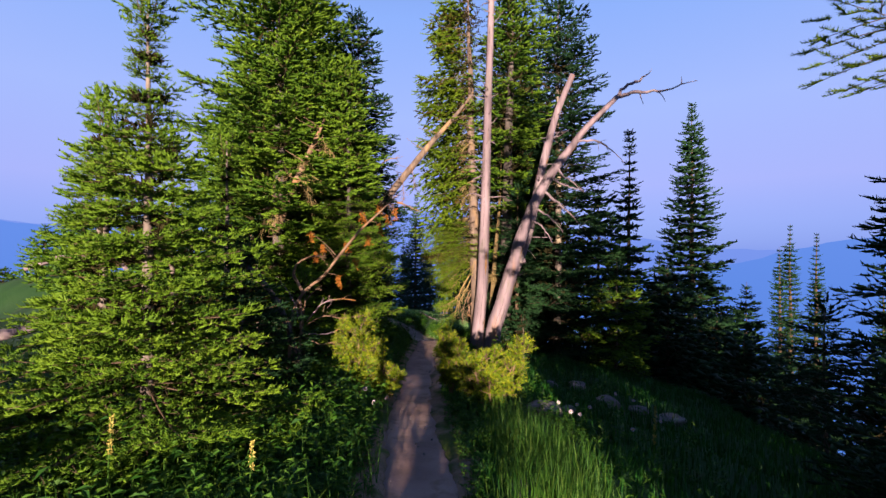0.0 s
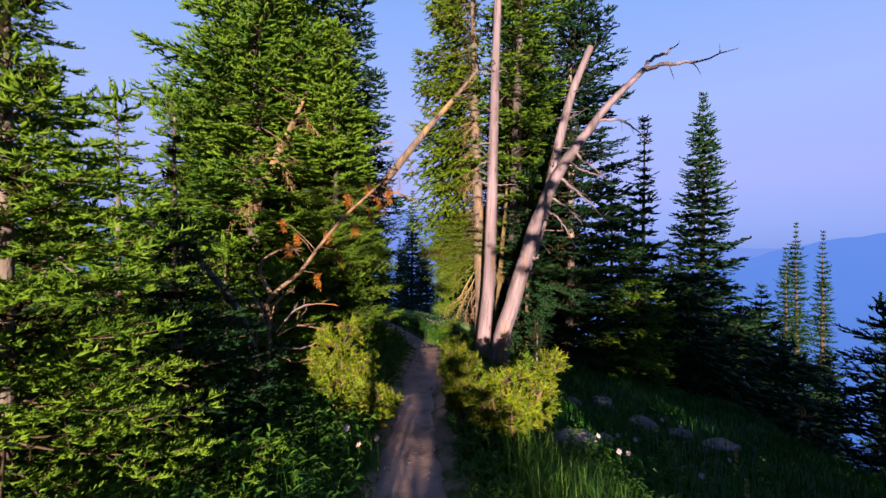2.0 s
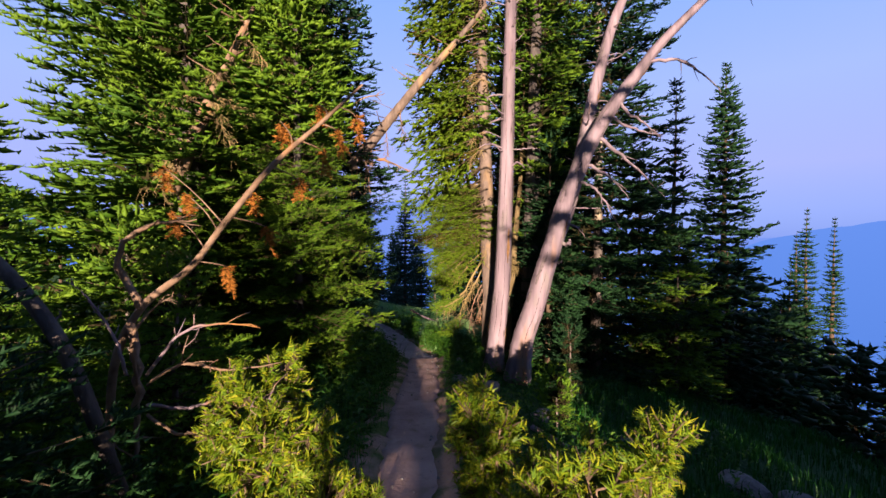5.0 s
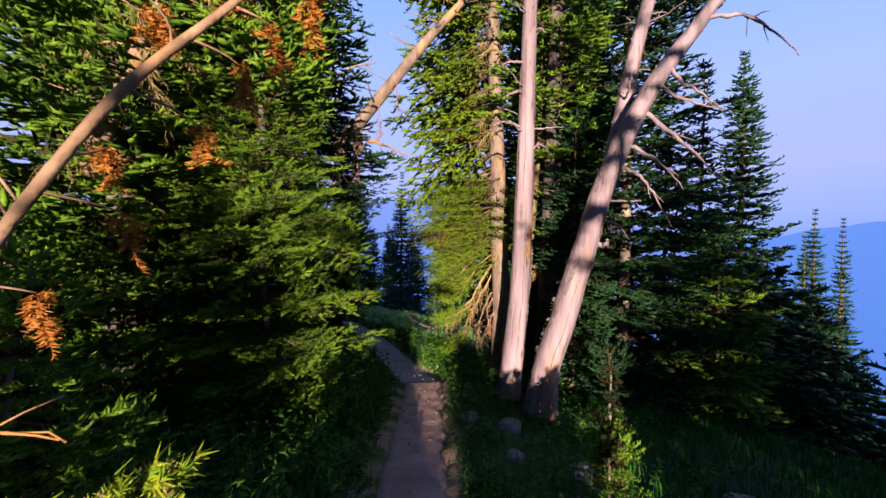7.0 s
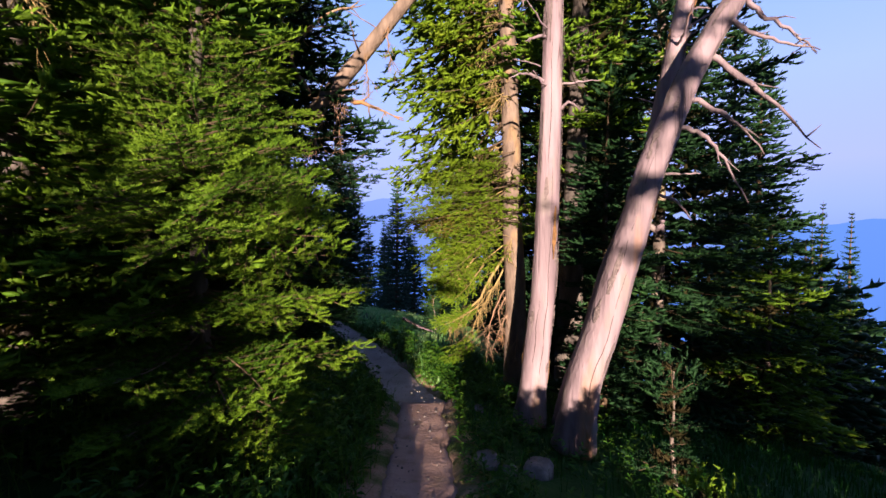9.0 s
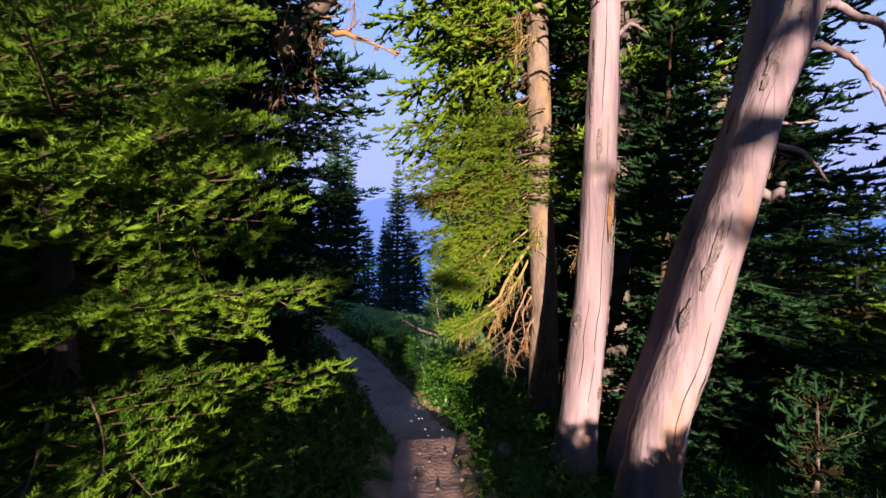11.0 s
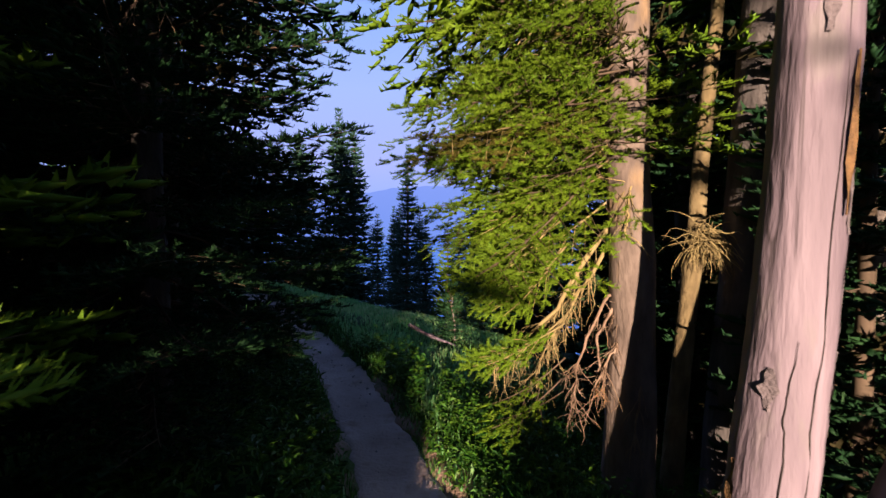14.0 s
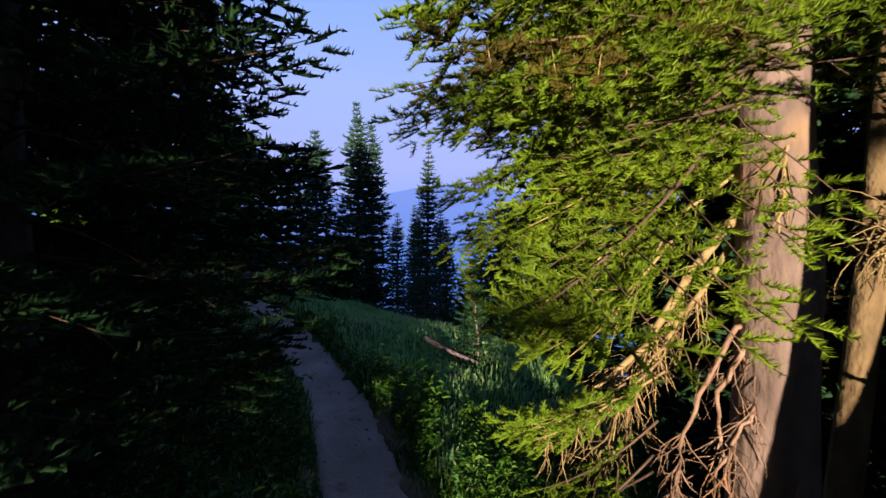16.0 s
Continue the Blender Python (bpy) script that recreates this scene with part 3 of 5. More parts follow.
def trail_run(name, y0, y1, drop, half, riser=0.0, mat=SOIL):
    ys = np.arange(y0, y1, 0.06)
    us = np.linspace(-1, 1, 13)
    lw, rw = [half + 0.025 * np.convolve(rng.normal(0, 1, len(ys) + 24), np.ones(25) / 5, "valid") + 0.012 * rng.normal(0, 1, len(ys)) for _ in (0, 1)]
    v = []
    for y, a, b in zip(ys, lw, rw):
        slope = (trail_x(y + 0.2) - trail_x(y - 0.2)) / 0.4
        nx, ny = 1 / math.hypot(1, slope), -slope / math.hypot(1, slope)
        for u in us:
            o = (a if u < 0 else b) * u
            xx, yy = trail_x(y) + o * nx, y + o * ny
            zz = float(ground_z(trail_x(y), y)) + 0.012 + 0.016 * abs(u) ** 3 + 0.008 * noise.noise((xx * 6, yy * 6, 3)) - drop
            if abs(u) == 1:
                zz -= 0.05
            v.append((xx, yy, zz))
    for sgn, wide in ((-1, lw), (1, rw)):
        bank = []
        for y, w in zip(ys, wide):
            slope = (trail_x(y + 0.2) - trail_x(y - 0.2)) / 0.4
            nx, ny = 1 / math.hypot(1, slope), -slope / math.hypot(1, slope)
            for o, up in ((-0.05, -0.03), (0.0, 0.02), (0.05, 0.036), (0.11, 0.046), (0.18, 0.05), (0.26, 0.045), (0.38, -0.06)):
                q = w + o + 0.045 * noise.noise((y * 3, sgn * 3, 0.5)) + 0.02 * noise.noise((y * 11, sgn * 3, o * 9))
                xx, yy = trail_x(y) + sgn * q * nx, y + sgn * q * ny
                lump = 0.014 * noise.noise((xx * 5, yy * 5, 5)) + 0.006 * noise.noise((xx * 21, yy * 21, 9))
                bank.append((xx, yy, float(ground_z(trail_x(y), y)) - drop + up + lump - (0.22 * max(q - 0.35, 0) if sgn > 0 else -0.1 * max(q - 0.4, 0))))
        i = np.arange(len(bank)).reshape(len(ys), 7)
        f = np.stack([i[:-1, :-1], i[:-1, 1:], i[1:, 1:], i[1:, :-1]], -1).reshape(-1, 4)
        mesh_object("verge", bank, f if sgn > 0 else f[:, ::-1], VERGE, True, trail_root, "low crumbling turf bank")
    rows = len(ys)
    if riser:
        v += [(p[0] + 0.01 * rng.normal(), p[1] + 0.03 + 0.01 * rng.normal(), p[2] - riser) for p in v[-len(us):]]
        rows += 1
    i = np.arange(len(v)).reshape(rows, len(us))
    f = np.stack([i[:-1, :-1], i[:-1, 1:], i[1:, 1:], i[1:, :-1]], -1).reshape(-1, 4)
    return mesh_object(name, v, f, mat, True, trail_root)


trail_run("tread", -8, STEP_Y, 0.0, 0.245, 0.12)
trail_run("tread", STEP_Y - 0.1, 24, 0.05, 0.265, 0.0, SOIL_PALER)


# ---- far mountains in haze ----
# glowing colour ramp by height: haze painted onto the far slopes
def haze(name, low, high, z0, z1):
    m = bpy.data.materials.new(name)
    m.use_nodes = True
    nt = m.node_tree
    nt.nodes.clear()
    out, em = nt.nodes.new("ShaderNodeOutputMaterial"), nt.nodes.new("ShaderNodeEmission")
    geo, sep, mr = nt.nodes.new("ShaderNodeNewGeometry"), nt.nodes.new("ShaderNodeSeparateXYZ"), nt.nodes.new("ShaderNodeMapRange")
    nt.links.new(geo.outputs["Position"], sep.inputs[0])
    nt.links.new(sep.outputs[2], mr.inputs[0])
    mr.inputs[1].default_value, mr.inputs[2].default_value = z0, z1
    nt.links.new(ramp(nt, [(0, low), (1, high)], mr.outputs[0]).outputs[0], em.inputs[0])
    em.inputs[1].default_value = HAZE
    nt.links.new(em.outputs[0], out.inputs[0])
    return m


def ridge(dist, heights, seed, mat, label):
    """A far range: a wall of slopes round the place; heights: (azimuth in degrees, degrees above eye level)."""
    rng = np.random.default_rng(seed)
    az = np.linspace(-180, 180, 721)
    el = np.interp(az, [h[0] for h in heights], [h[1] for h in heights])
    for k in (3, 7, 17, 41, 90):
        el = el + 0.9 / k ** 0.75 * np.sin(np.radians(az) * k * 2 + rng.uniform(0, 6))
    v = []
    for a, e in zip(np.radians(az), el):
        for r, z in ((dist * 0.72, -dist * 0.55), (dist * 0.9, -dist * 0.1), (dist, dist * math.tan(radians(e)))):
            v.append((r * math.sin(a), r * math.cos(a), z))
    i = np.arange(len(v)).reshape(len(az), 3)
    f = np.stack([i[:-1, :-1], i[1:, :-1], i[1:, 1:], i[:-1, 1:]], -1).reshape(-1, 4)
    return tagged(mesh_object("backdrop", v, f, mat, True), label, "mountains", kind="structure")


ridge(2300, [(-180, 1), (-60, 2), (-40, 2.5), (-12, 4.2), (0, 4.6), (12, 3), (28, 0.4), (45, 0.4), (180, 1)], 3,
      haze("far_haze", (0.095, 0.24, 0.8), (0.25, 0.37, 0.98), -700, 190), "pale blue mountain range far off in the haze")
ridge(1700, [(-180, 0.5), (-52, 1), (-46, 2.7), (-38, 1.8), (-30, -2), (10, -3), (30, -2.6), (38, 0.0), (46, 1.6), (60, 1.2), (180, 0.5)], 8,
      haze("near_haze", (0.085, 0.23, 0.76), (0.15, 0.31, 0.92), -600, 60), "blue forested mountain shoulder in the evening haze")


# ---- trees ----
def gz_at(x, y):
    return float(surface_z(x, y))


def plant_fir(x, y, top, radius, seed, detail, label, **k):
    """A fir whose tip stands at height top."""
    z = gz_at(x, y)
    return fir("fir_tree", x, y, z, top - z, radius, seed, detail, label=label, **k)


# young firs left of the trail
plant_fir(-2.15, 3.2, 3.45, 1.1, 1, "near", "young green fir with a sparse spire beside the trail", clear=0.2, gap=0.14, shape=1.25, per=10, low=0.95)
plant_fir(-2.75, 3.55, 2.75, 0.6, 21, "near", "young green fir with a leaning tip beside a taller one", clear=0.6, gap=0.14, shape=0.9, per=8, lean=(0.03, 0))
plant_fir(-2.6, 5.3, 2.9, 0.75, 2, "near", "slim young fir with a thin bare leader", clear=0.15, gap=0.16, shape=1.4, per=7, thin=0.3)
plant_fir(-1.85, 5.9, 1.25, 0.7, 22, "near", "low bushy fir under the taller trees", clear=0.1, gap=0.13, per=7)
plant_fir(-3.87, 6.36, 3.25, 0.95, 3, "mid", "bushy young fir in the thicket", clear=0.15, gap=0.17, shape=0.9)
plant_fir(-6.2, 8.0, 4.35, 0.9, 4, "mid", "slim young fir at the edge of the thicket", clear=0.2)
plant_fir(-2.0, 4.35, 1.6, 0.9, 19, "near", "low spreading fir in the shade of the thicket", clear=0.1, gap=0.15, per=7, mat=NEEDLE_SHADED)
# tall firs left of the trail
trail_fir = plant_fir(-1.75, 8.2, 5.0, 0.98, 5, "near", "tall dense fir with low boughs over the trail", clear=0.3, gap=0.17, twigs=16, bark=BARK_GREY_SHADED, per=8, shape=0.5, low=0.9, near_to=2.6, low_detail="close", hollow=(1.1, 1.42))
plant_fir(-3.1, 8.35, 7.8, 1.75, 6, "mid", "large old fir with a broad dense crown", clear=0.7, twigs=40, trunk=0.13, bark=BARK_GREY_SHADED, shape=0.22, per=8, gap=0.2)
plant_fir(-1.88, 10.4, 7.0, 1.15, 7, "near", "dark fir with bare inner twigs", clear=0.4, gap=0.22, twigs=40, bark=BARK_GREY_SHADED, shape=0.35, per=7, mat=NEEDLE_SHADED, near_to=2.6)
plant_fir(-2.8, 12.2, 7.0, 1.7, 8, "mid", "dark broad fir behind the thicket", clear=0.3, gap=0.27, twigs=30, shape=0.5, per=7, mat=NEEDLE_SHADED)
plant_fir(-2.55, 9.0, 7.2, 1.25, 15, "mid", "dense dark fir between taller ones", clear=0.4, gap=0.24, shape=0.4, per=7, bark=BARK_GREY_SHADED)
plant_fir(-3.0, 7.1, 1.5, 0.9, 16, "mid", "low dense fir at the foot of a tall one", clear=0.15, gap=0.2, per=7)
plant_fir(-3.7, 10.7, 6.8, 1.4, 88, "mid", "dense dark fir between taller ones", clear=0.2, gap=0.24, shape=0.35, per=7, low=0.9, mat=NEEDLE_SHADED, bark=BARK_GREY_SHADED)
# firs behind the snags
sunny_fir = plant_fir(0.83, 10.55, 8.0, 1.25, 9, "near", "old fir with drooping boughs on its sunny side", near_to=3.2, low_detail="close", mat=NEEDLE_SUNLIT, clear=2.3, gap=0.17, trunk=0.125, bark=BARK_PALE, lean=(-0.02, 0), side=(radians(152), 1.0, 0.4), droopy=1, dry=0.1,
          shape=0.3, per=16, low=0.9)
plant_fir(1.46, 10.6, 8.2, 1.05, 10, "mid", "old grey-trunked fir with a ragged crown", clear=3.4, gap=0.24, trunk=0.14, bark=BARK_GREY_SHADED, shape=0.2, thin=0.2, lean=(0.03, 0))
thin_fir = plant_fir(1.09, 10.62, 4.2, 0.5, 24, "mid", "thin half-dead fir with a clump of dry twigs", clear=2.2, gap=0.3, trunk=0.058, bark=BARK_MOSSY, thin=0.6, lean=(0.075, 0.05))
plant_fir(2.9, 11.3, 7.8, 1.7, 11, "mid", "dark dense fir in the shade", clear=0.2, gap=0.23, shape=0.35, per=7, low=0.9, mat=NEEDLE_SHADED)
plant_fir(2.3, 12.6, 7.5, 1.3, 25, "mid", "dark fir behind the dead trunks", clear=0.2, gap=0.26, shape=0.4, mat=NEEDLE_SHADED)
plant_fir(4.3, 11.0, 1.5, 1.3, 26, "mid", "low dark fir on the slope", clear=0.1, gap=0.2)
plant_fir(1.8, 11.7, 8.2, 1.15, 17, "mid", "dense dark fir close behind the dead trunks", clear=0.5, gap=0.24, shape=0.35, per=7, mat=NEEDLE_SHADED, bark=BARK_GREY_SHADED)
plant_fir(1.66, 10.05, 2.9, 0.55, 18, "mid", "dark narrow fir close behind the dead trunks", bark=TWIG, clear=0.2, gap=0.16, shape=0.5, per=7, mat=NEEDLE_SHADED)
# overhanging fir and its neighbour, low on the slope
overhang = plant_fir(2.95, 1.75, 4.8, 0.9, 27, "mid", "fir with boughs hanging over the slope", clear=0.3, gap=0.2, shape=0.6)
plant_fir(5.5, 5.2, 2.9, 1.15, 28, "mid", "dark fir standing on the slope", clear=0.2, gap=0.22, mat=NEEDLE_SHADED)
plant_fir(4.15, 3.5, 1.1, 1.15, 29, "mid", "low dark fir on the steep slope", clear=0.1, gap=0.2, mat=NEEDLE_SHADED)
plant_fir(6.6, 7.6, 0.6, 1.4, 30, "mid", "dark fir on the steep slope", clear=0.1, gap=0.24, mat=NEEDLE_SHADED)
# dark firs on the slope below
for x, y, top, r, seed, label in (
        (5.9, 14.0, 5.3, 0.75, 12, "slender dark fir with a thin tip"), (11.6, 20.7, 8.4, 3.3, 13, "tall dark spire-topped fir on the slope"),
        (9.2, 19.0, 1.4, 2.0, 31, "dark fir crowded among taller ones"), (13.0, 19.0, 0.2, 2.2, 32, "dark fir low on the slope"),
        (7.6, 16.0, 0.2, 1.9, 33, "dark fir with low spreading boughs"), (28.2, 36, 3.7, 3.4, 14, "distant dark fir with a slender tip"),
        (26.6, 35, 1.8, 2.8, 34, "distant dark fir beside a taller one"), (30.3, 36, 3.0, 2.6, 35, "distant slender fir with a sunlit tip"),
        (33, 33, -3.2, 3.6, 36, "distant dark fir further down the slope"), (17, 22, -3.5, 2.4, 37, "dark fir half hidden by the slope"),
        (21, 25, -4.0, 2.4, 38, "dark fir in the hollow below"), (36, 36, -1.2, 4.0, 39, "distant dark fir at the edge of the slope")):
    plant_fir(x, y, top, r, seed, "far", label, clear=0.3, gap=0.32 if y < 30 else 0.5, mat=NEEDLE_SHADED, shape=0.9, per=8)
# firs beyond the grassy rise
for x, y, top, r, seed, label in (
        (-4.8, 28.5, 6.2, 1.5, 41, "pointed fir beyond the grassy rise"), (-4.3, 28.9, 5.6, 1.3, 42, "pointed fir close beside its twin"),
        (-6.3, 27.5, 4.9, 1.6, 43, "green fir beyond the grassy rise"), (-2.35, 37, 6.2, 1.2, 44, "slender column-shaped fir in the saddle"),
        (-5.4, 46, 2.0, 1.6, 45, "distant fir in the saddle"), (-4.3, 48, 2.6, 1.4, 46, "distant slim fir in the saddle"),
        (-2.0, 49, 2.8, 1.5, 47, "distant fir with haze-blue needles"), (0.1, 27, 1.0, 0.95, 48, "fir with evening sun put into its needle colour"),
        (1.6, 31, 2.8, 1.6, 49, "dark fir on the far side of the rise"), (-5.6, 22.5, 3.4, 1.6, 50, "dark fir at the top of the rise"),
        (-7.2, 23.5, 4.0, 1.7, 51, "dark fir at the top of the rise"), (-9.5, 25, 3.0, 1.7, 52, "fir with a sunlit side beyond the rise"),
        (-4.4, 24.0, 1.6, 1.3, 53, "low fir at the foot of taller ones"), (-11, 29, 3.6, 2.0, 54, "fir with a sunlit side beyond the rise"), (3.5, 29, 1.0, 1.8, 55, "dark fir on the far slope"), (1.5, 17.5, 3.2, 1.2, 56, "dark fir on the far side of the rise"),
        (2.4, 20.0, 3.6, 1.6, 57, "dark fir on the far side of the rise"), (1.2, 21.5, 1.4, 1.0, 58, "low dark fir on the far side of the rise"), (1.15, 24.5, 1.0, 1.0, 59, "low dark fir on the far side of the rise"),
        (-1.2, 41, 1.4, 1.5, 60, "distant fir with haze-blue needles"), (1.1, 37, 1.5, 1.5, 68, "distant fir with haze-blue needles"), (-3.4, 42, 2.2, 1.6, 69, "distant fir in the saddle"), (-6.6, 17.2, 5.0, 1.5, 93, "dark fir behind the thicket"), (-8.8, 19.6, 5.0, 1.7, 94, "dark fir behind the thicket"), (-7.4, 21.5, 4.5, 1.6, 95, "dark fir at the top of the rise")):
    # beyond y 26 the haze-tinted needles; seed 48 has the sunlit copy
    plant_fir(x, y, top, r, seed, "far", label, clear=0.2, gap=0.26 if y < 30 else 0.32, per=9, mat=NEEDLE_SUNLIT if seed == 48 else NEEDLE_HAZED if y > 26 else NEEDLE_SHADED)
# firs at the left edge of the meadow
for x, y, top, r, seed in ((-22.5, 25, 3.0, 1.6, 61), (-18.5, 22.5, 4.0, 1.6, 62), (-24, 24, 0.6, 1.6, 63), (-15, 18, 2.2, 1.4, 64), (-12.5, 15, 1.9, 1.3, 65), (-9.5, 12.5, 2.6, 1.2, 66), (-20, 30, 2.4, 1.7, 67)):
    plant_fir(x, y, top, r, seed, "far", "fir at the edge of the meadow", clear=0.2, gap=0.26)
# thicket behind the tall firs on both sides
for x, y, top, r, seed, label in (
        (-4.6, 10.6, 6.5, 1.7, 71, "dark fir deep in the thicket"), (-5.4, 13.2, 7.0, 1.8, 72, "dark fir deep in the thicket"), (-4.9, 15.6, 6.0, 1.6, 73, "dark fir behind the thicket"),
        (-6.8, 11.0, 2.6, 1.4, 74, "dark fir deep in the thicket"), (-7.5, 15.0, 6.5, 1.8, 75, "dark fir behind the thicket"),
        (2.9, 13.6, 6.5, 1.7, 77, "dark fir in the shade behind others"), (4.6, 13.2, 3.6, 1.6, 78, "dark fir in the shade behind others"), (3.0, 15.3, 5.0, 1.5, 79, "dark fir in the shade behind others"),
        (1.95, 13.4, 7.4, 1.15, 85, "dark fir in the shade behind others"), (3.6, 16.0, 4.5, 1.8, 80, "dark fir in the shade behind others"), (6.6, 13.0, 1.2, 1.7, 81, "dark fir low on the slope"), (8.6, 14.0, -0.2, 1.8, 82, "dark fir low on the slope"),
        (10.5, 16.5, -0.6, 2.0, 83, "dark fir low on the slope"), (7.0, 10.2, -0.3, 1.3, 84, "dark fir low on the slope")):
    plant_fir(x, y, top, r, seed, "far", label, clear=0.2, gap=0.3, mat=NEEDLE_SHADED if x > 0 else NEEDLE, per=7)
# firs added close behind the start of the walk, unseen, to cast shade
plant_fir(1.3, -1.6, 7.0, 0.85, 86, "far", "unseen slim fir added to dapple the dead trunks", clear=2.9, gap=0.42, thin=0.5, shape=0.4)
plant_fir(1.95, -2.7, 2.2, 0.85, 98, "far", "unseen bushy fir added to shade the slope", clear=0.1, gap=0.24, shape=0.5, per=8)
plant_fir(-0.3, -3.2, 2.0, 0.5, 97, "far", "unseen small fir added to shade the trail", clear=0.1, gap=0.2, shape=0.6, per=7)
plant_fir(-1.0, -1.8, 3.5, 0.65, 87, "far", "unseen sparse young fir added for bands of shade", clear=2.4, gap=0.42, thin=0.35)
# low firs added out of view, shading the left undergrowth
for x, y, top, seed in ((-2.9, -1.1, 1.3, 89), (-3.7, -1.4, 1.6, 91), (-4.8, -0.9, 1.7, 92)):
    plant_fir(x, y, top, 0.7, seed, "far", "unseen low bushy fir added to shade the left thicket", clear=0.1, gap=0.22, per=7)
# unseen wood added on the slope behind the walk's start, shading the right side
shade_wood_fir = plant_fir(3.7, -4.2, 11.5, 2.1, 90, "far", "unseen tall fir added to shade the right slope", clear=0.3, gap=0.72, per=8, shape=0.4, group="wood behind the trail", mat=NEEDLE_SHADED)
for i, (x, y) in enumerate(((4.9, -1.6), (6.2, -4.8), (7.4, -1.0), (9.0, -4.6), (10.6, -2.0), (12.6, 0.0), (14.2, -3.0), (16.0, -0.6), (18.0, 3.0), (20.0, 0.0), (22.5, 3.0), (25.0, 4.0), (5.0, -9.0), (28.0, 6.0), (31.0, 9.0))):
    copy_thing(shade_wood_fir, Matrix.Translation((x, y, gz_at(x, y) - 0.1)) @ Matrix.Rotation(i * 1.7, 4, "Z"))


# ---- dead trunks ----
def tip_branch(parent, points, r0, seed, mat, name="branch", twigs=3, r1=0.004):
    """A bare dead branch with a few side twigs; points relative to the parent."""
    rng = np.random.default_rng(seed)
    n = 4 * len(points)
    pts = spline(points, n)
    pts[1:] += rng.normal(0, r0 * 0.35, (n - 1, 3))
    bag = Bag()
    add_tube(bag, pts, [r0, r0 * 0.75, r1], 7, 0.05, rng)
    branch = bag.make(name, mat, True, parent)
    total = np.linalg.norm(pts[-1] - pts[0])
    for _ in range(twigs):
        i = int(rng.integers(n // 3, n - 1))
        d = unit(unit(pts[i] - pts[i - 1]) + rng.normal(0, 0.6, 3))
        L = total * rng.uniform(0.08, 0.22)
        twig = Bag()
        add_tube(twig, [pts[i], pts[i] + d * L * 0.5 + rng.normal(0, 0.01, 3), pts[i] + d * L], [r0 * 0.35, 0.002], 4)
        twig.make("twig", mat, True, branch)
    return branch


def snag(points, radii, seed, label, mat=SNAG, sides=26, name="dead_tree"):
    rng = np.random.default_rng(seed)
    p0 = np.array(points[0])
    root = empty(name, *p0, label, "dead tree")
    pts = spline(np.array(points) - p0, 70)
    v, f, t = tube(pts, radii, sides, 0.013, rng, 0.04)
    mesh_object("trunk", v, np.vstack([quads_to_tris(f), t]), mat, True, root)
    return root, pts


def stubs(root, pts, lo, hi, count, seed, r=0.014, length=(0.05, 0.3), mat=SNAG):
    rng = np.random.default_rng(seed)
    for k in range(count):
        i = int(len(pts) * rng.uniform(lo, hi))
        a = rng.uniform(0, 6.28)
        d = np.array([math.cos(a), math.sin(a), rng.uniform(-0.1, 0.6)])
        L = rng.uniform(*length)
        tip_branch(root, [pts[i], pts[i] + d * L * 0.5, pts[i] + d * L + [0, 0, rng.uniform(-0.05, 0.08)]], r * rng.uniform(0.6, 1.2), seed * 50 + k, mat, "stub", 1)


upright, up_pts = snag([(0.7, 9.4, -0.5), (0.735, 9.42, -0.2), (0.79, 9.44, 0.3), (0.84, 9.45, 0.85), (0.88, 9.45, 1.9), (0.925, 9.5, 3.2), (0.98, 9.6, 4.8), (1.05, 9.7, 6.6), (1.1, 9.75, 9.0)],
                       [0.17, 0.132, 0.122, 0.118, 0.108, 0.095, 0.082, 0.07, 0.05], 1, "upright bleached dead trunk with broken stubs beside the trail")
stubs(upright, up_pts, 0.55, 0.96, 30, 4, length=(0.08, 0.45))
for k, (i, dx, dz) in enumerate(((40, -0.42, 0.02), (43, -0.3, -0.12), (45, -0.36, -0.1), (38, 0.22, 0.05), (47, 0.16, -0.06))):
    tip_branch(upright, [up_pts[i], up_pts[i] + [dx * 0.6, -0.1, dz + 0.06], up_pts[i] + [dx, -0.15, dz]], 0.018, 71 + 10 * k, SNAG)

leaner, le_pts = snag([(1.02, 9.35, -0.52), (1.1, 9.35, -0.15), (1.28, 9.35, 0.37), (1.43, 9.35, 0.91), (1.56, 9.35, 1.25), (1.7, 9.35, 1.63), (1.83, 9.35, 2.05), (1.97, 9.36, 2.7), (2.1, 9.38, 3.3), (2.25, 9.4, 3.9), (2.42, 9.4, 4.5), (2.75, 9.4, 5.3)],
                      [0.125, 0.105, 0.1, 0.1, 0.097, 0.095, 0.09, 0.085, 0.08, 0.07, 0.06], 2, "leaning grey dead trunk behind its curved neighbour")
stubs(leaner, le_pts, 0.5, 0.98, 16, 5, length=(0.1, 0.5))
tip_branch(leaner, [le_pts[22], le_pts[22] + [0.13, -0.05, -0.04], le_pts[22] + [0.17, -0.08, 0.03]], 0.026, 72, SNAG, "stub", 0)

B0 = np.array((0.94, 8.87, -0.5))
curved, cu_pts = snag([tuple(B0), (0.98, 8.87, -0.2), (1.03, 8.86, 0.1), (1.17, 8.86, 0.5), (1.31, 8.85, 1.0), (1.42, 8.85, 1.35), (1.55, 8.85, 1.82), (1.67, 8.85, 2.12), (1.87, 8.85, 2.6), (2.19, 8.85, 3.15), (2.57, 8.85, 3.65), (2.84, 8.83, 4.0), (3.45, 8.75, 4.62)],
                      [0.19, 0.155, 0.142, 0.136, 0.13, 0.122, 0.115, 0.108, 0.098, 0.085, 0.072, 0.058, 0.045], 3, "curved bleached dead trunk leaning over the slope, forked tip")


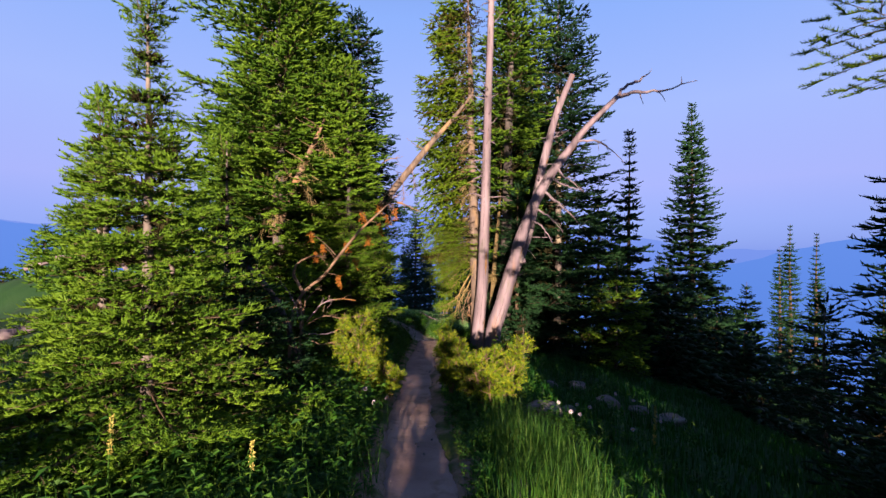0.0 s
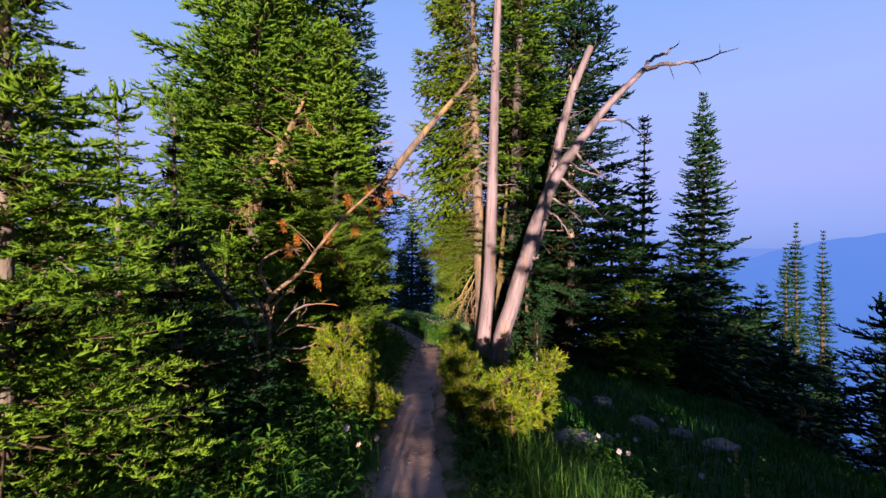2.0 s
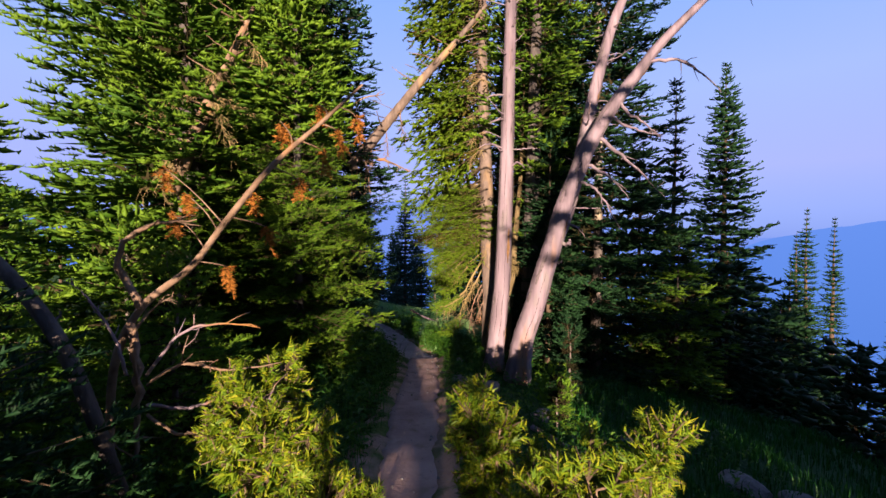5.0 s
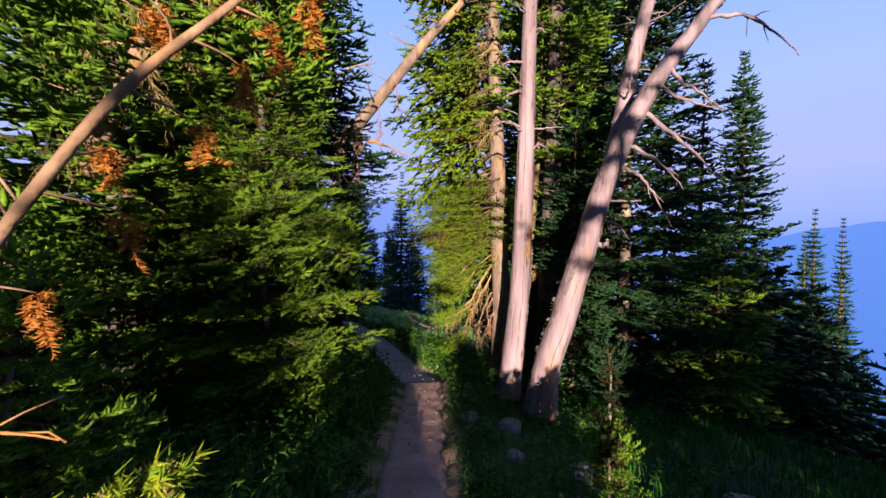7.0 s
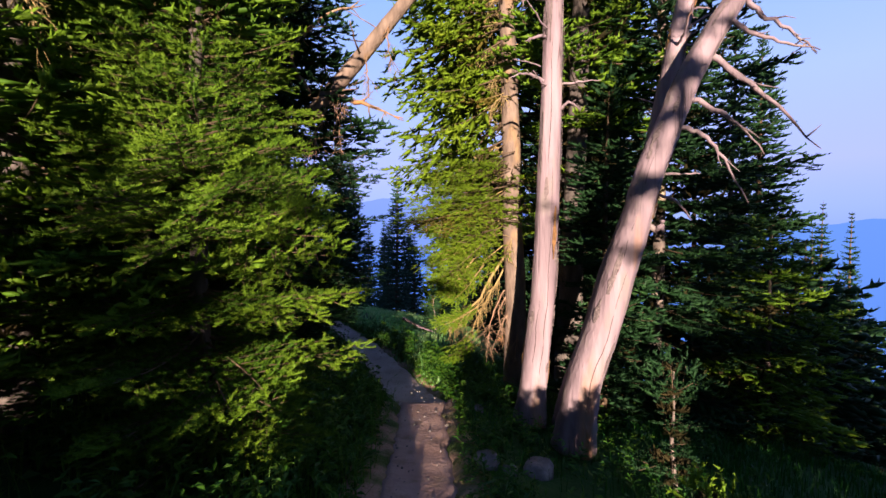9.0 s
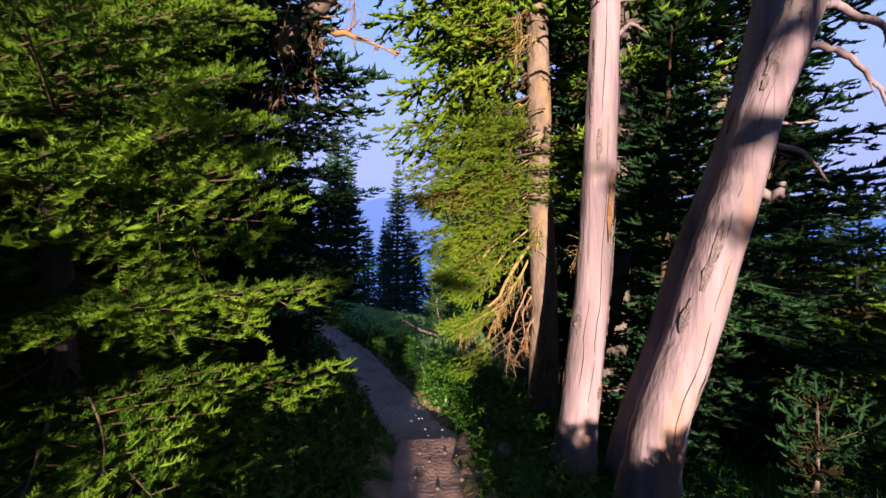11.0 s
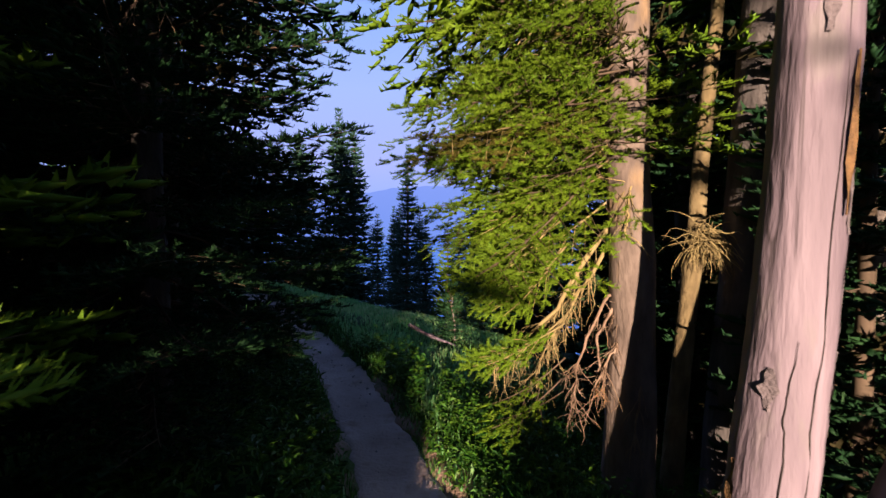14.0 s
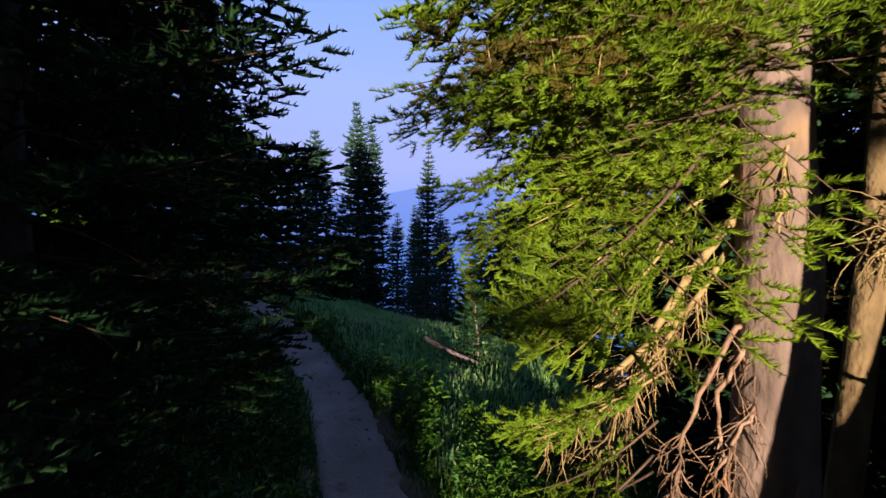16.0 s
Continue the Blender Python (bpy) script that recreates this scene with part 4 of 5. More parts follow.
def off_trunk(z, *pts):
    """A line that starts on the curved trunk at height z and runs on through places of the world."""
    i = int(np.argmin(np.abs(cu_pts[:, 2] + B0[2] - z)))
    return [cu_pts[i]] + [np.array(p) - B0 for p in pts]


tip_branch(curved, off_trunk(4.6, (3.75, 8.65, 4.66), (4.1, 8.4, 4.6), (4.6, 7.98, 4.66)), 0.042, 81, SNAG, twigs=5)
tip_branch(curved, off_trunk(4.6, (3.7, 8.95, 4.9), (4.15, 9.2, 5.15), (4.46, 9.41, 5.44)), 0.035, 82, SNAG, twigs=4)
tip_branch(curved, off_trunk(3.75, (3.0, 8.74, 3.74), (3.25, 8.7, 3.6), (3.55, 8.64, 3.28)), 0.024, 83, SNAG, twigs=4)
tip_branch(curved, off_trunk(3.3, (2.35, 8.76, 3.08), (2.55, 8.7, 2.92), (2.76, 8.64, 2.7)), 0.024, 84, SNAG, twigs=5)
tip_branch(curved, off_trunk(3.08, (2.3, 8.76, 2.92), (2.5, 8.72, 2.82), (2.79, 8.64, 2.73)), 0.022, 85, SNAG, twigs=4)
tip_branch(curved, off_trunk(2.75, (2.2, 8.76, 2.58), (2.42, 8.7, 2.36), (2.78, 8.62, 1.96)), 0.03, 86, SNAG, twigs=4)
tip_branch(curved, off_trunk(2.42, (1.98, 8.76, 2.32), (2.15, 8.7, 2.18), (2.34, 8.64, 1.93)), 0.024, 87, SNAG, twigs=3)
tip_branch(curved, off_trunk(2.15, (1.88, 8.74, 2.1), (2.02, 8.7, 1.94), (2.24, 8.64, 1.54)), 0.022, 88, SNAG, twigs=2)
tip_branch(curved, off_trunk(1.66, (1.68, 8.75, 1.58), (1.83, 8.72, 1.41)), 0.016, 89, SNAG, twigs=1)
tip_branch(curved, off_trunk(1.4, (1.58, 8.8, 1.33), (1.64, 8.78, 1.4)), 0.034, 90, SNAG, "stub", 0, 0.016)

def surface_at(pts, radii, u, a, out=0.0):
    """A place on a trunk: u along it, a round it (0 faces the walker)."""
    q = u * (len(pts) - 1)
    i = min(int(q), len(pts) - 2)
    p = pts[i] + (pts[i + 1] - pts[i]) * (q - i)
    t = unit(pts[i + 1] - pts[i])
    front = unit(np.array([0, -1.0, 0]) - t * (-t[1]))
    side = np.cross(t, front)
    r = float(np.interp(u, np.linspace(0, 1, len(radii)), radii)) + out
    return p + (front * math.cos(a) + side * math.sin(a)) * r


def weather(root, pts, radii, seed, cracks, flakes):
    """Long drying cracks and scaly bark left on a dead trunk."""
    rng = np.random.default_rng(seed)
    for u0, u1, a in cracks:
        us = np.linspace(u0, u1, 26)
        line = [surface_at(pts, radii, u, a + 0.05 * math.sin(u * 60) + rng.normal(0, 0.012), 0.0008) for u in us]
        # a dark raised sliver carries the crack's shade; no groove is cut
        bag = Bag()
        add_tube(bag, line, [0.0008, 0.003, 0.0024, 0.002, 0.0008], 5)
        bag.make("crack", CRACK, True, root, "dark drying crack")
    for _ in range(flakes):
        u0, a0 = rng.uniform(0.16, 0.85), rng.choice([-1, 1]) * rng.uniform(0.35, 1.6)
        hu, ha = rng.uniform(0.01, 0.035), rng.uniform(0.08, 0.26)
        grid = []
        for i in range(7):
            wide = ha * (1 - abs(i - 3) / 4.2) * rng.uniform(0.6, 1.2)
            for j in range(5):
                lift = 0.004 + (0.007 * rng.random() if j in (0, 4) or i in (0, 6) else 0.003)
                grid.append(surface_at(pts, radii, u0 + hu * (i - 3) / 3, a0 + wide * (j - 2) / 2 + rng.normal(0, 0.02), lift))
        idx = np.arange(35).reshape(7, 5)
        f = np.stack([idx[:-1, :-1], idx[:-1, 1:], idx[1:, 1:], idx[1:, :-1]], -1).reshape(-1, 4)
        mesh_object("bark_flake", grid, f, BARK_SCALE if rng.random() < 0.82 else BARK_RUST, True, root, "scaly remnant of bark")


CRACK = material("crack_shadow", [(0.3, (0.02, 0.016, 0.015)), (0.7, (0.04, 0.032, 0.03))], 30.0, rough=0.95)
BARK_SCALE = material("scaly_bark", [(0.3, (0.08, 0.066, 0.07)), (0.7, (0.17, 0.14, 0.145))], 40.0, rough=0.95, bump=0.6, bump_scale=90)
BARK_RUST = material("rusty_bark", [(0.3, (0.1, 0.058, 0.026)), (0.7, (0.19, 0.105, 0.042))], 40.0, rough=0.95, bump=0.6, bump_scale=90)
weather(upright, up_pts, [0.17, 0.132, 0.122, 0.118, 0.108, 0.095, 0.082, 0.07, 0.05], 31, ((0.14, 0.5, 0.1), (0.2, 0.34, -0.5), (0.5, 0.62, -0.3)), 26)
weather(leaner, le_pts, [0.125, 0.105, 0.1, 0.1, 0.097, 0.095, 0.09, 0.085, 0.08, 0.07, 0.06], 32, ((0.08, 0.4, 0.2), (0.3, 0.55, -0.3)), 16)
weather(curved, cu_pts, [0.19, 0.155, 0.142, 0.136, 0.13, 0.122, 0.115, 0.108, 0.098, 0.085, 0.072, 0.058, 0.045], 33, ((0.1, 0.35, 0.0), (0.15, 0.5, 0.45), (0.3, 0.55, -0.45)), 18)

# broken-off trunk hanging in the big fir, and the dead treetop leaning across the gap
broken, br_pts = snag([(-2.95, 7.75, 1.9), (-2.7, 7.75, 2.5), (-2.35, 7.8, 3.3), (-2.1, 7.85, 3.9)], [0.075, 0.07, 0.045, 0.02], 6, "broken bleached trunk hanging in the fir", DEADWOOD, 16)
stubs(broken, br_pts, 0.3, 0.98, 18, 7, 0.01, (0.2, 0.6), DEADWOOD)
log, lo_pts = snag([(-1.47, 9.9, 2.5), (-1.02, 9.95, 3.06), (-0.3, 10.0, 3.96), (0.2, 10.1, 4.55), (0.68, 10.15, 5.15)], [0.085, 0.078, 0.062, 0.046, 0.026], 8,
                   "dead leaning treetop caught between the firs", BARK_PALE, 16)
stubs(log, lo_pts, 0.02, 0.9, 22, 9, 0.009, (0.15, 0.6), DEADWOOD)
tip_branch(log, [lo_pts[8], lo_pts[8] + [0.3, -0.1, -0.12], lo_pts[8] + [0.75, -0.2, -0.3]], 0.03, 91, DEADWOOD, twigs=7)
tip_branch(log, [lo_pts[4], lo_pts[4] + [-0.3, 0.0, 0.5], lo_pts[4] + [0.05, 0.1, 0.95], lo_pts[4] + [0.4, 0.1, 1.1]], 0.028, 92, DEADWOOD, twigs=6)

# arched dead sapling with rust-coloured needles
A0 = np.array((-1.83, 5.25, 0.15))
arch = empty("dead_sapling", *A0, "arched dead sapling with hanging rust-brown needle clusters", "dead tree")
bag = Bag()
arch_line = spline([np.array(p) - A0 for p in ((-1.83, 5.25, 0.1), (-1.8, 5.25, 0.75), (-1.67, 5.27, 1.07), (-1.43, 5.3, 1.28), (-1.26, 5.3, 1.5), (-1.02, 5.32, 1.8), (-0.78, 5.38, 2.04), (-0.56, 5.42, 2.26))], 50)
add_tube(bag, arch_line, [0.021, 0.02, 0.018, 0.016, 0.013, 0.006], 10, 0.03, np.random.default_rng(1))
bag.make("stem", DEADWOOD, True, arch)
tip_branch(arch, [arch_line[12], arch_line[12] + [0.03, 0.0, -0.3], arch_line[12] + [0.0, 0.02, -0.6], arch_line[12] + [0.0, 0.0, -0.85]], 0.024, 93, DEADWOOD, "stem", 3)
tip_branch(arch, [arch_line[14], arch_line[14] + [-0.1, 0, 0.25], arch_line[14] + [0.02, 0.02, 0.42], arch_line[14] + [0.28, 0.03, 0.45]], 0.02, 94, DEADWOOD, twigs=4)
rng = np.random.default_rng(77)
for c in ((-0.8, 5.42, 2.1), (-0.78, 5.45, 1.84), (-0.7, 5.45, 1.95), (-0.6, 5.45, 2.03), (-1.08, 5.4, 1.43), (-1.27, 5.35, 1.22), (-1.0, 5.4, 2.0), (-1.45, 5.3, 1.6), (-1.55, 5.35, 1.5), (-1.2, 5.5, 1.62), (-0.95, 5.55, 1.7), (-1.62, 5.4, 1.75)):
    c = np.array(c) - A0
    i = int(np.argmin(np.linalg.norm(arch_line[14:] - c, axis=1))) + 14
    top = arch_line[i]
    tw = Bag()
    add_tube(tw, spline([top, (top + c) / 2 + [0.02, 0, 0.03], c + [0, 0, 0.06]], 6), [0.005, 0.002], 4)
    tw.make("twig", DEADWOOD, True, arch)
    k = 24
    st = np.array([c + [0, 0, 0.07]]) + np.array([[0.02, 0, -0.12]]) * rng.uniform(0, 1, (k, 1)) + rng.normal(0, 0.008, (k, 3))
    wy = unit(rng.normal(0, 0.5, (k, 3)) + [0.15, 0, -0.8])
    v, f = needles(st, wy, rng.uniform(0.03, 0.065, k), 20, 0.026, 0.005, rng)
    tagged(mesh_object("dead_spray", v, f, NEEDLE_DEAD, False, arch), "rust-brown dead needles")


# grey dead pole leaning beside it, and the tangle of dead twigs at its foot
pole, pole_pts = snag([(-1.62, 5.08, 0.12), (-1.8, 5.0, 0.85), (-2.04, 5.0, 1.23), (-2.38, 5.0, 1.55), (-2.7, 5.0, 1.8)], [0.034, 0.033, 0.032, 0.028, 0.02], 61,
                      "slim grey dead trunk leaning in the thicket", BARK_GREY_SHADED, 12)
stubs(pole, pole_pts, 0.2, 0.95, 9, 62, 0.008, (0.06, 0.25), BARK_GREY_SHADED)
for k, (foot, tips) in enumerate((((-1.6, 5.2, 0.75), ((-1.42, 5.15, 0.95), (-1.25, 5.1, 1.02), (-1.02, 5.1, 1.01))), ((-1.6, 5.2, 0.7), ((-1.4, 5.15, 0.82), (-1.15, 5.1, 0.8), (-0.9, 5.1, 0.84))),
                                  ((-1.7, 5.2, 0.75), ((-1.72, 5.15, 0.95), (-1.8, 5.12, 1.12), (-1.88, 5.1, 1.22))), ((-1.65, 5.2, 0.7), ((-1.6, 5.1, 0.95), (-1.5, 5.1, 1.1), (-1.42, 5.1, 1.15))),
                                  ((-1.6, 5.2, 0.6), ((-1.35, 5.1, 0.62), (-1.1, 5.05, 0.7), (-0.85, 5.05, 0.66))), ((-1.6, 5.2, 0.55), ((-1.4, 5.1, 0.5), (-1.2, 5.0, 0.55), (-1.0, 5.0, 0.48))))):
    tip_branch(arch, [np.array(foot) - A0] + [np.array(q) - A0 for q in tips], 0.009, 950 + k, DEADWOOD if k % 2 else SNAG, "branch", 8, 0.002)

# boughs of the fir on the slope that reach out over it
O0 = np.array(overhang.location)
for at, ln, az, tilt in (((2.75, 1.75, 2.5), 1.3, 184, 0.0), ((2.75, 1.7, 2.6), 1.2, 190, 0.0)):
    ob = new("bough", bough_mesh("close", 0, 1.3, int(az) % 4, (NEEDLE_SUNLIT, TWIG)))
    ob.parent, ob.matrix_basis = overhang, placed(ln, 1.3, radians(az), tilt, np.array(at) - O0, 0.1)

# long boughs of the tall fir that reach towards the trail
T0 = np.array(trail_fir.location)
for z, az, ln in ((1.26, 350, 0.95), (1.34, 292, 1.12), (1.38, 338, 1.0), (1.46, 325, 0.95), (1.54, 346, 0.9), (1.66, 334, 0.95), (1.5, 276, 1.15), (1.58, 304, 1.15), (1.7, 286, 1.12), (1.8, 318, 1.0), (1.92, 296, 1.05), (0.6, 318, 1.0), (0.48, 300, 0.95), (0.38, 325, 0.9)):
    L = min(SIZES, key=lambda q: abs(q - ln))
    ob = new("bough", bough_mesh("close", 0, L, int(az) % 4, (NEEDLE, TWIG)))
    ob.parent, ob.matrix_basis = trail_fir, placed(ln, L, radians(az), -0.02, np.array((-1.75, 8.2, z)) - T0, 0.2 + 0.6 * math.cos(radians(az)) ** 2)

# drooping boughs and dead branches low on the sunny fir
F0 = np.array(sunny_fir.location)
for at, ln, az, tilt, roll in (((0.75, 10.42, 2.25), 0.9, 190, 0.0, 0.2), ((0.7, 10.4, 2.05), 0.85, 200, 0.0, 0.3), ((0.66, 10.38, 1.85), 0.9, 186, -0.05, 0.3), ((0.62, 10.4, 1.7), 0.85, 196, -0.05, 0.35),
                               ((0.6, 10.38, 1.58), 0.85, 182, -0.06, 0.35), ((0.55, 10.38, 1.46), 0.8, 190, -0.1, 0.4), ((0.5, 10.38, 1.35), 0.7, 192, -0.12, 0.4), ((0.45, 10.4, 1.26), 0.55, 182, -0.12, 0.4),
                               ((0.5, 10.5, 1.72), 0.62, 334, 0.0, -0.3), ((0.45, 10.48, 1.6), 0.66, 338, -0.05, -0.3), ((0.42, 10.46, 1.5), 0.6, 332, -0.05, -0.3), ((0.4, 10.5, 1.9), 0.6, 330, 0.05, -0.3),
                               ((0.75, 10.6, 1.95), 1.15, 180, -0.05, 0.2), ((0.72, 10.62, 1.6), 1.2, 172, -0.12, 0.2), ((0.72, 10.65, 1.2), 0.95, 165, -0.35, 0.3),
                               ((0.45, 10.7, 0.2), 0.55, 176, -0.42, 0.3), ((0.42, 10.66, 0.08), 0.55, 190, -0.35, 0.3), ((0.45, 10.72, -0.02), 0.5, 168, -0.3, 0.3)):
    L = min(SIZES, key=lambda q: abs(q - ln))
    ob = new("bough", bough_mesh("close", 0 if at[2] > 1.25 else 1, L, int(az) % 4, (NEEDLE_SUNLIT, TWIG)))
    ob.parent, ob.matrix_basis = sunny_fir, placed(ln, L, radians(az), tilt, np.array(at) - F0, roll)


for k in range(6):
    rng = np.random.default_rng(900 + k)
    z, az, ln = rng.uniform(1.2, 2.4), rng.uniform(150, 200), rng.uniform(0.5, 0.9)
    L = min(SIZES, key=lambda q: abs(q - ln))
    ob = new("bough", bough_mesh("close", 1, L, k % 4, (NEEDLE_SUNLIT, LICHEN)))
    ob.parent, ob.matrix_basis = sunny_fir, placed(ln, L, radians(az), rng.uniform(-0.5, -0.1), np.array((0.7, 10.6, z)) - F0, rng.normal(0.4, 0.3))
# green fans hanging clear of the trunk
for at, ln, az, tilt, roll in (((0.38, 10.6, 1.05), 0.6, 184, -0.55, 0.95), ((0.3, 10.62, 0.98), 0.55, 172, -0.75, 1.05), ((0.42, 10.58, 0.92), 0.6, 190, -0.7, 0.9), ((0.25, 10.66, 0.9), 0.5, 178, -0.9, 1.1),
                               ((0.4, 10.55, 0.45), 0.55, 186, -0.35, 0.7), ((0.3, 10.6, 0.35), 0.5, 175, -0.3, 0.8), ((0.45, 10.6, 1.3), 0.65, 180, -0.4, 0.9), ((0.35, 10.6, 1.45), 0.6, 176, -0.3, 0.8)):
    L = min(SIZES, key=lambda q: abs(q - ln))
    for j in (0, 1):
        ob = new("bough", bough_mesh("close", 0, L, (int(az) + j) % 4, (NEEDLE_SUNLIT, LICHEN)))
        ob.parent, ob.matrix_basis = sunny_fir, placed(ln, L, radians(az + 9 * j), tilt - 0.12 * j, np.array(at) - F0 + [0, 0.05 * j, 0.02 * j], roll)


def dead_bough(pts, r0, seed, mat, twigs, parent=sunny_fir, origin=F0, drop=0.35):
    """A dead branch with a broom of fine twigs towards its end."""
    rng = np.random.default_rng(seed)
    bag = Bag()
    line = spline([np.array(p) - origin for p in pts], 22)
    line[1:] += rng.normal(0, 0.006, (21, 3))
    add_tube(bag, line, [r0, r0 * 0.7, 0.004], 7, 0.04, rng)
    for _ in range(int(twigs * 1.6)):
        i = int(rng.integers(6, 21))
        d = unit(unit(line[i] - line[i - 1]) * 0.9 + rng.normal(0, 0.45, 3) + [0, 0, -drop])
        L = rng.uniform(0.08, 0.3)
        p = [line[i]]
        for _ in range(4):
            d = unit(d + rng.normal(0, 0.22, 3) + [0, 0, -0.22])
            p.append(p[-1] + d * L / 4)
        add_tube(bag, p, [0.0034, 0.0022, 0.001], 4)
        for _ in range(3):
            k = int(rng.integers(1, 4))
            d2 = unit(d + rng.normal(0, 0.6, 3))
            q = p[k] + d2 * L * 0.22
            add_tube(bag, [p[k], q, q + unit(d2 + rng.normal(0, 0.4, 3) + [0, 0, -0.4]) * L * 0.22], [0.0018, 0.0008], 3)
    return bag.make("dead_branch", mat, True, parent)


dead_bough([(0.76, 10.6, 1.05), (0.62, 10.62, 0.95), (0.4, 10.68, 0.54), (0.2, 10.72, 0.32), (0.0, 10.75, 0.12)], 0.02, 1, LICHEN, 46)
dead_bough([(0.78, 10.62, 1.1), (0.6, 10.72, 0.7), (0.42, 10.8, 0.35), (0.28, 10.82, 0.0)], 0.014, 2, LICHEN, 40)
dead_bough([(0.8, 10.56, 0.8), (0.72, 10.55, 0.6), (0.6, 10.55, 0.34), (0.66, 10.56, 0.0)], 0.014, 3, DEADWOOD, 12)
dead_bough([(0.8, 10.54, 0.45), (0.7, 10.5, 0.36), (0.55, 10.52, 0.05)], 0.012, 4, DEADWOOD, 10)
dead_bough([(0.78, 10.56, 0.7), (0.62, 10.56, 0.55), (0.5, 10.58, 0.2), (0.48, 10.6, -0.1)], 0.012, 5, DEADWOOD, 14)
dead_bough([(0.8, 10.52, 1.35), (0.72, 10.45, 1.2), (0.68, 10.42, 0.95)], 0.008, 6, LICHEN, 5)
dead_bough([(0.84, 10.5, 0.3), (0.8, 10.42, 0.1), (0.76, 10.4, -0.25)], 0.012, 7, DEADWOOD, 5)
for k in range(9):
    rng = np.random.default_rng(200 + k)
    z, a = rng.uniform(1.3, 4.2), rng.uniform(2.2, 4.4)
    L = rng.uniform(0.4, 0.8)
    s0 = np.array((0.82, 10.62, z))
    dead_bough([s0, s0 + [math.cos(a) * L * 0.5, math.sin(a) * L * 0.5, 0.02], s0 + [math.cos(a) * L, math.sin(a) * L, -0.35 * L]], 0.01, 210 + k, LICHEN, 12)
# dry brooms hanging from the broken trunk, and long hanging twigs on the leaning treetop
for k in range(9):
    rng = np.random.default_rng(700 + k)
    s0 = np.array((-2.9, 7.75, 2.0)) + np.array((0.75, 0.08, 1.9)) * rng.uniform(0.1, 0.9)
    d = np.array([rng.uniform(-0.5, 0.5), rng.uniform(-0.6, 0.0), -rng.uniform(0.1, 0.5)])
    dead_bough([s0, s0 + d * 0.4 + [0, 0, 0.08], s0 + d], 0.011, 710 + k, LICHEN, 16, broken, np.array(broken.location), 0.6)
for k, (q, L) in enumerate(((0.02, 0.75), (0.06, 0.5), (0.12, 0.6), (0.2, 0.45), (0.3, 0.5), (0.42, 0.6))):
    rng = np.random.default_rng(740 + k)
    s0 = lo_pts[int(q * 69)] + np.array(log.location)
    dead_bough([s0, s0 + [rng.normal(0, 0.06), -0.06, -L * 0.45], s0 + [rng.normal(0, 0.12), -0.08, -L]], 0.009, 750 + k, DEADWOOD, 7, log, np.array(log.location), 0.5)
# clump of dry twigs on the thin trunk
rng = np.random.default_rng(9)
bag = Bag()
for _ in range(150):
    d = unit(rng.normal(0, 1, 3) + [0.5, -0.5, 0.3])
    p = [np.array((0.02, -0.03, 0.0)) + rng.normal(0, 0.035, 3)]
    L = rng.uniform(0.1, 0.3)
    for _ in range(5):
        d = unit(d + rng.normal(0, 0.3, 3) + [0.02, 0, -0.38])
        p.append(p[-1] + d * L / 5)
    add_tube(bag, p, [0.0032, 0.002, 0.001], 4)
ob = tagged(bag.make("twig_clump", LICHEN, True, thin_fir, "tangled clump of dry twigs"), kind="stuff")
ob.location = Vector((1.19, 10.6, 0.95)) - thin_fir.location


# ---- grass, herbs, bushes, stones ----
def scatter(rng, n, x0, x1, y0, y1, keep=None, trail=0.27):
    x, y = rng.uniform(x0, x1, n), rng.uniform(y0, y1, n)
    ok = np.abs(x - trail_x(y)) > trail + rng.exponential(0.03, n)
    if keep is not None:
        ok &= rng.random(n) < keep(x, y)
    return x[ok], y[ok]


def patches(x, y, size=1.0, seed=0.0):
    return 0.5 + 0.5 * np.sin(x * 2.3 / size + 1.7 * np.sin(y * 1.3 / size + seed)) * np.sin(y * 1.9 / size - 0.8 * np.sin(x * 1.6 / size + 2 * seed))


def grass(name, x, y, height, width, rng, mat, label):
    """Bent blades, three triangles each."""
    n = len(x)
    z = surface_z(x, y) - 0.01
    h = height * rng.uniform(0.5, 1.25, n) * (0.65 + 0.5 * patches(x, y, 0.6))
    a = rng.uniform(0, 2 * np.pi, n)
    lean = rng.uniform(0.1, 0.75, n)
    d = np.stack([np.cos(a), np.sin(a), np.zeros(n)], -1)
    s = np.stack([-np.sin(a), np.cos(a), np.zeros(n)], -1) * (width * rng.uniform(0.6, 1.3, n))[:, None]
    b = np.stack([x, y, z], -1)
    up = np.array([0, 0, 1.0])
    m = b + d * (lean * h * 0.25)[:, None] + up * (h * 0.6)[:, None]
    t = b + d * (lean * h * 0.85)[:, None] + up * (h * (1 - 0.25 * lean))[:, None]
    v = np.stack([b - s / 2, b + s / 2, m - s * 0.4, m + s * 0.4, t], 1).reshape(-1, 3)
    i = np.arange(n)[:, None] * 5
    f = np.concatenate([i + [0, 1, 3], i + [0, 3, 2], i + [2, 3, 4]], 0)
    return tagged(mesh_object(name, v, f, mat), label, "grass", kind="stuff")


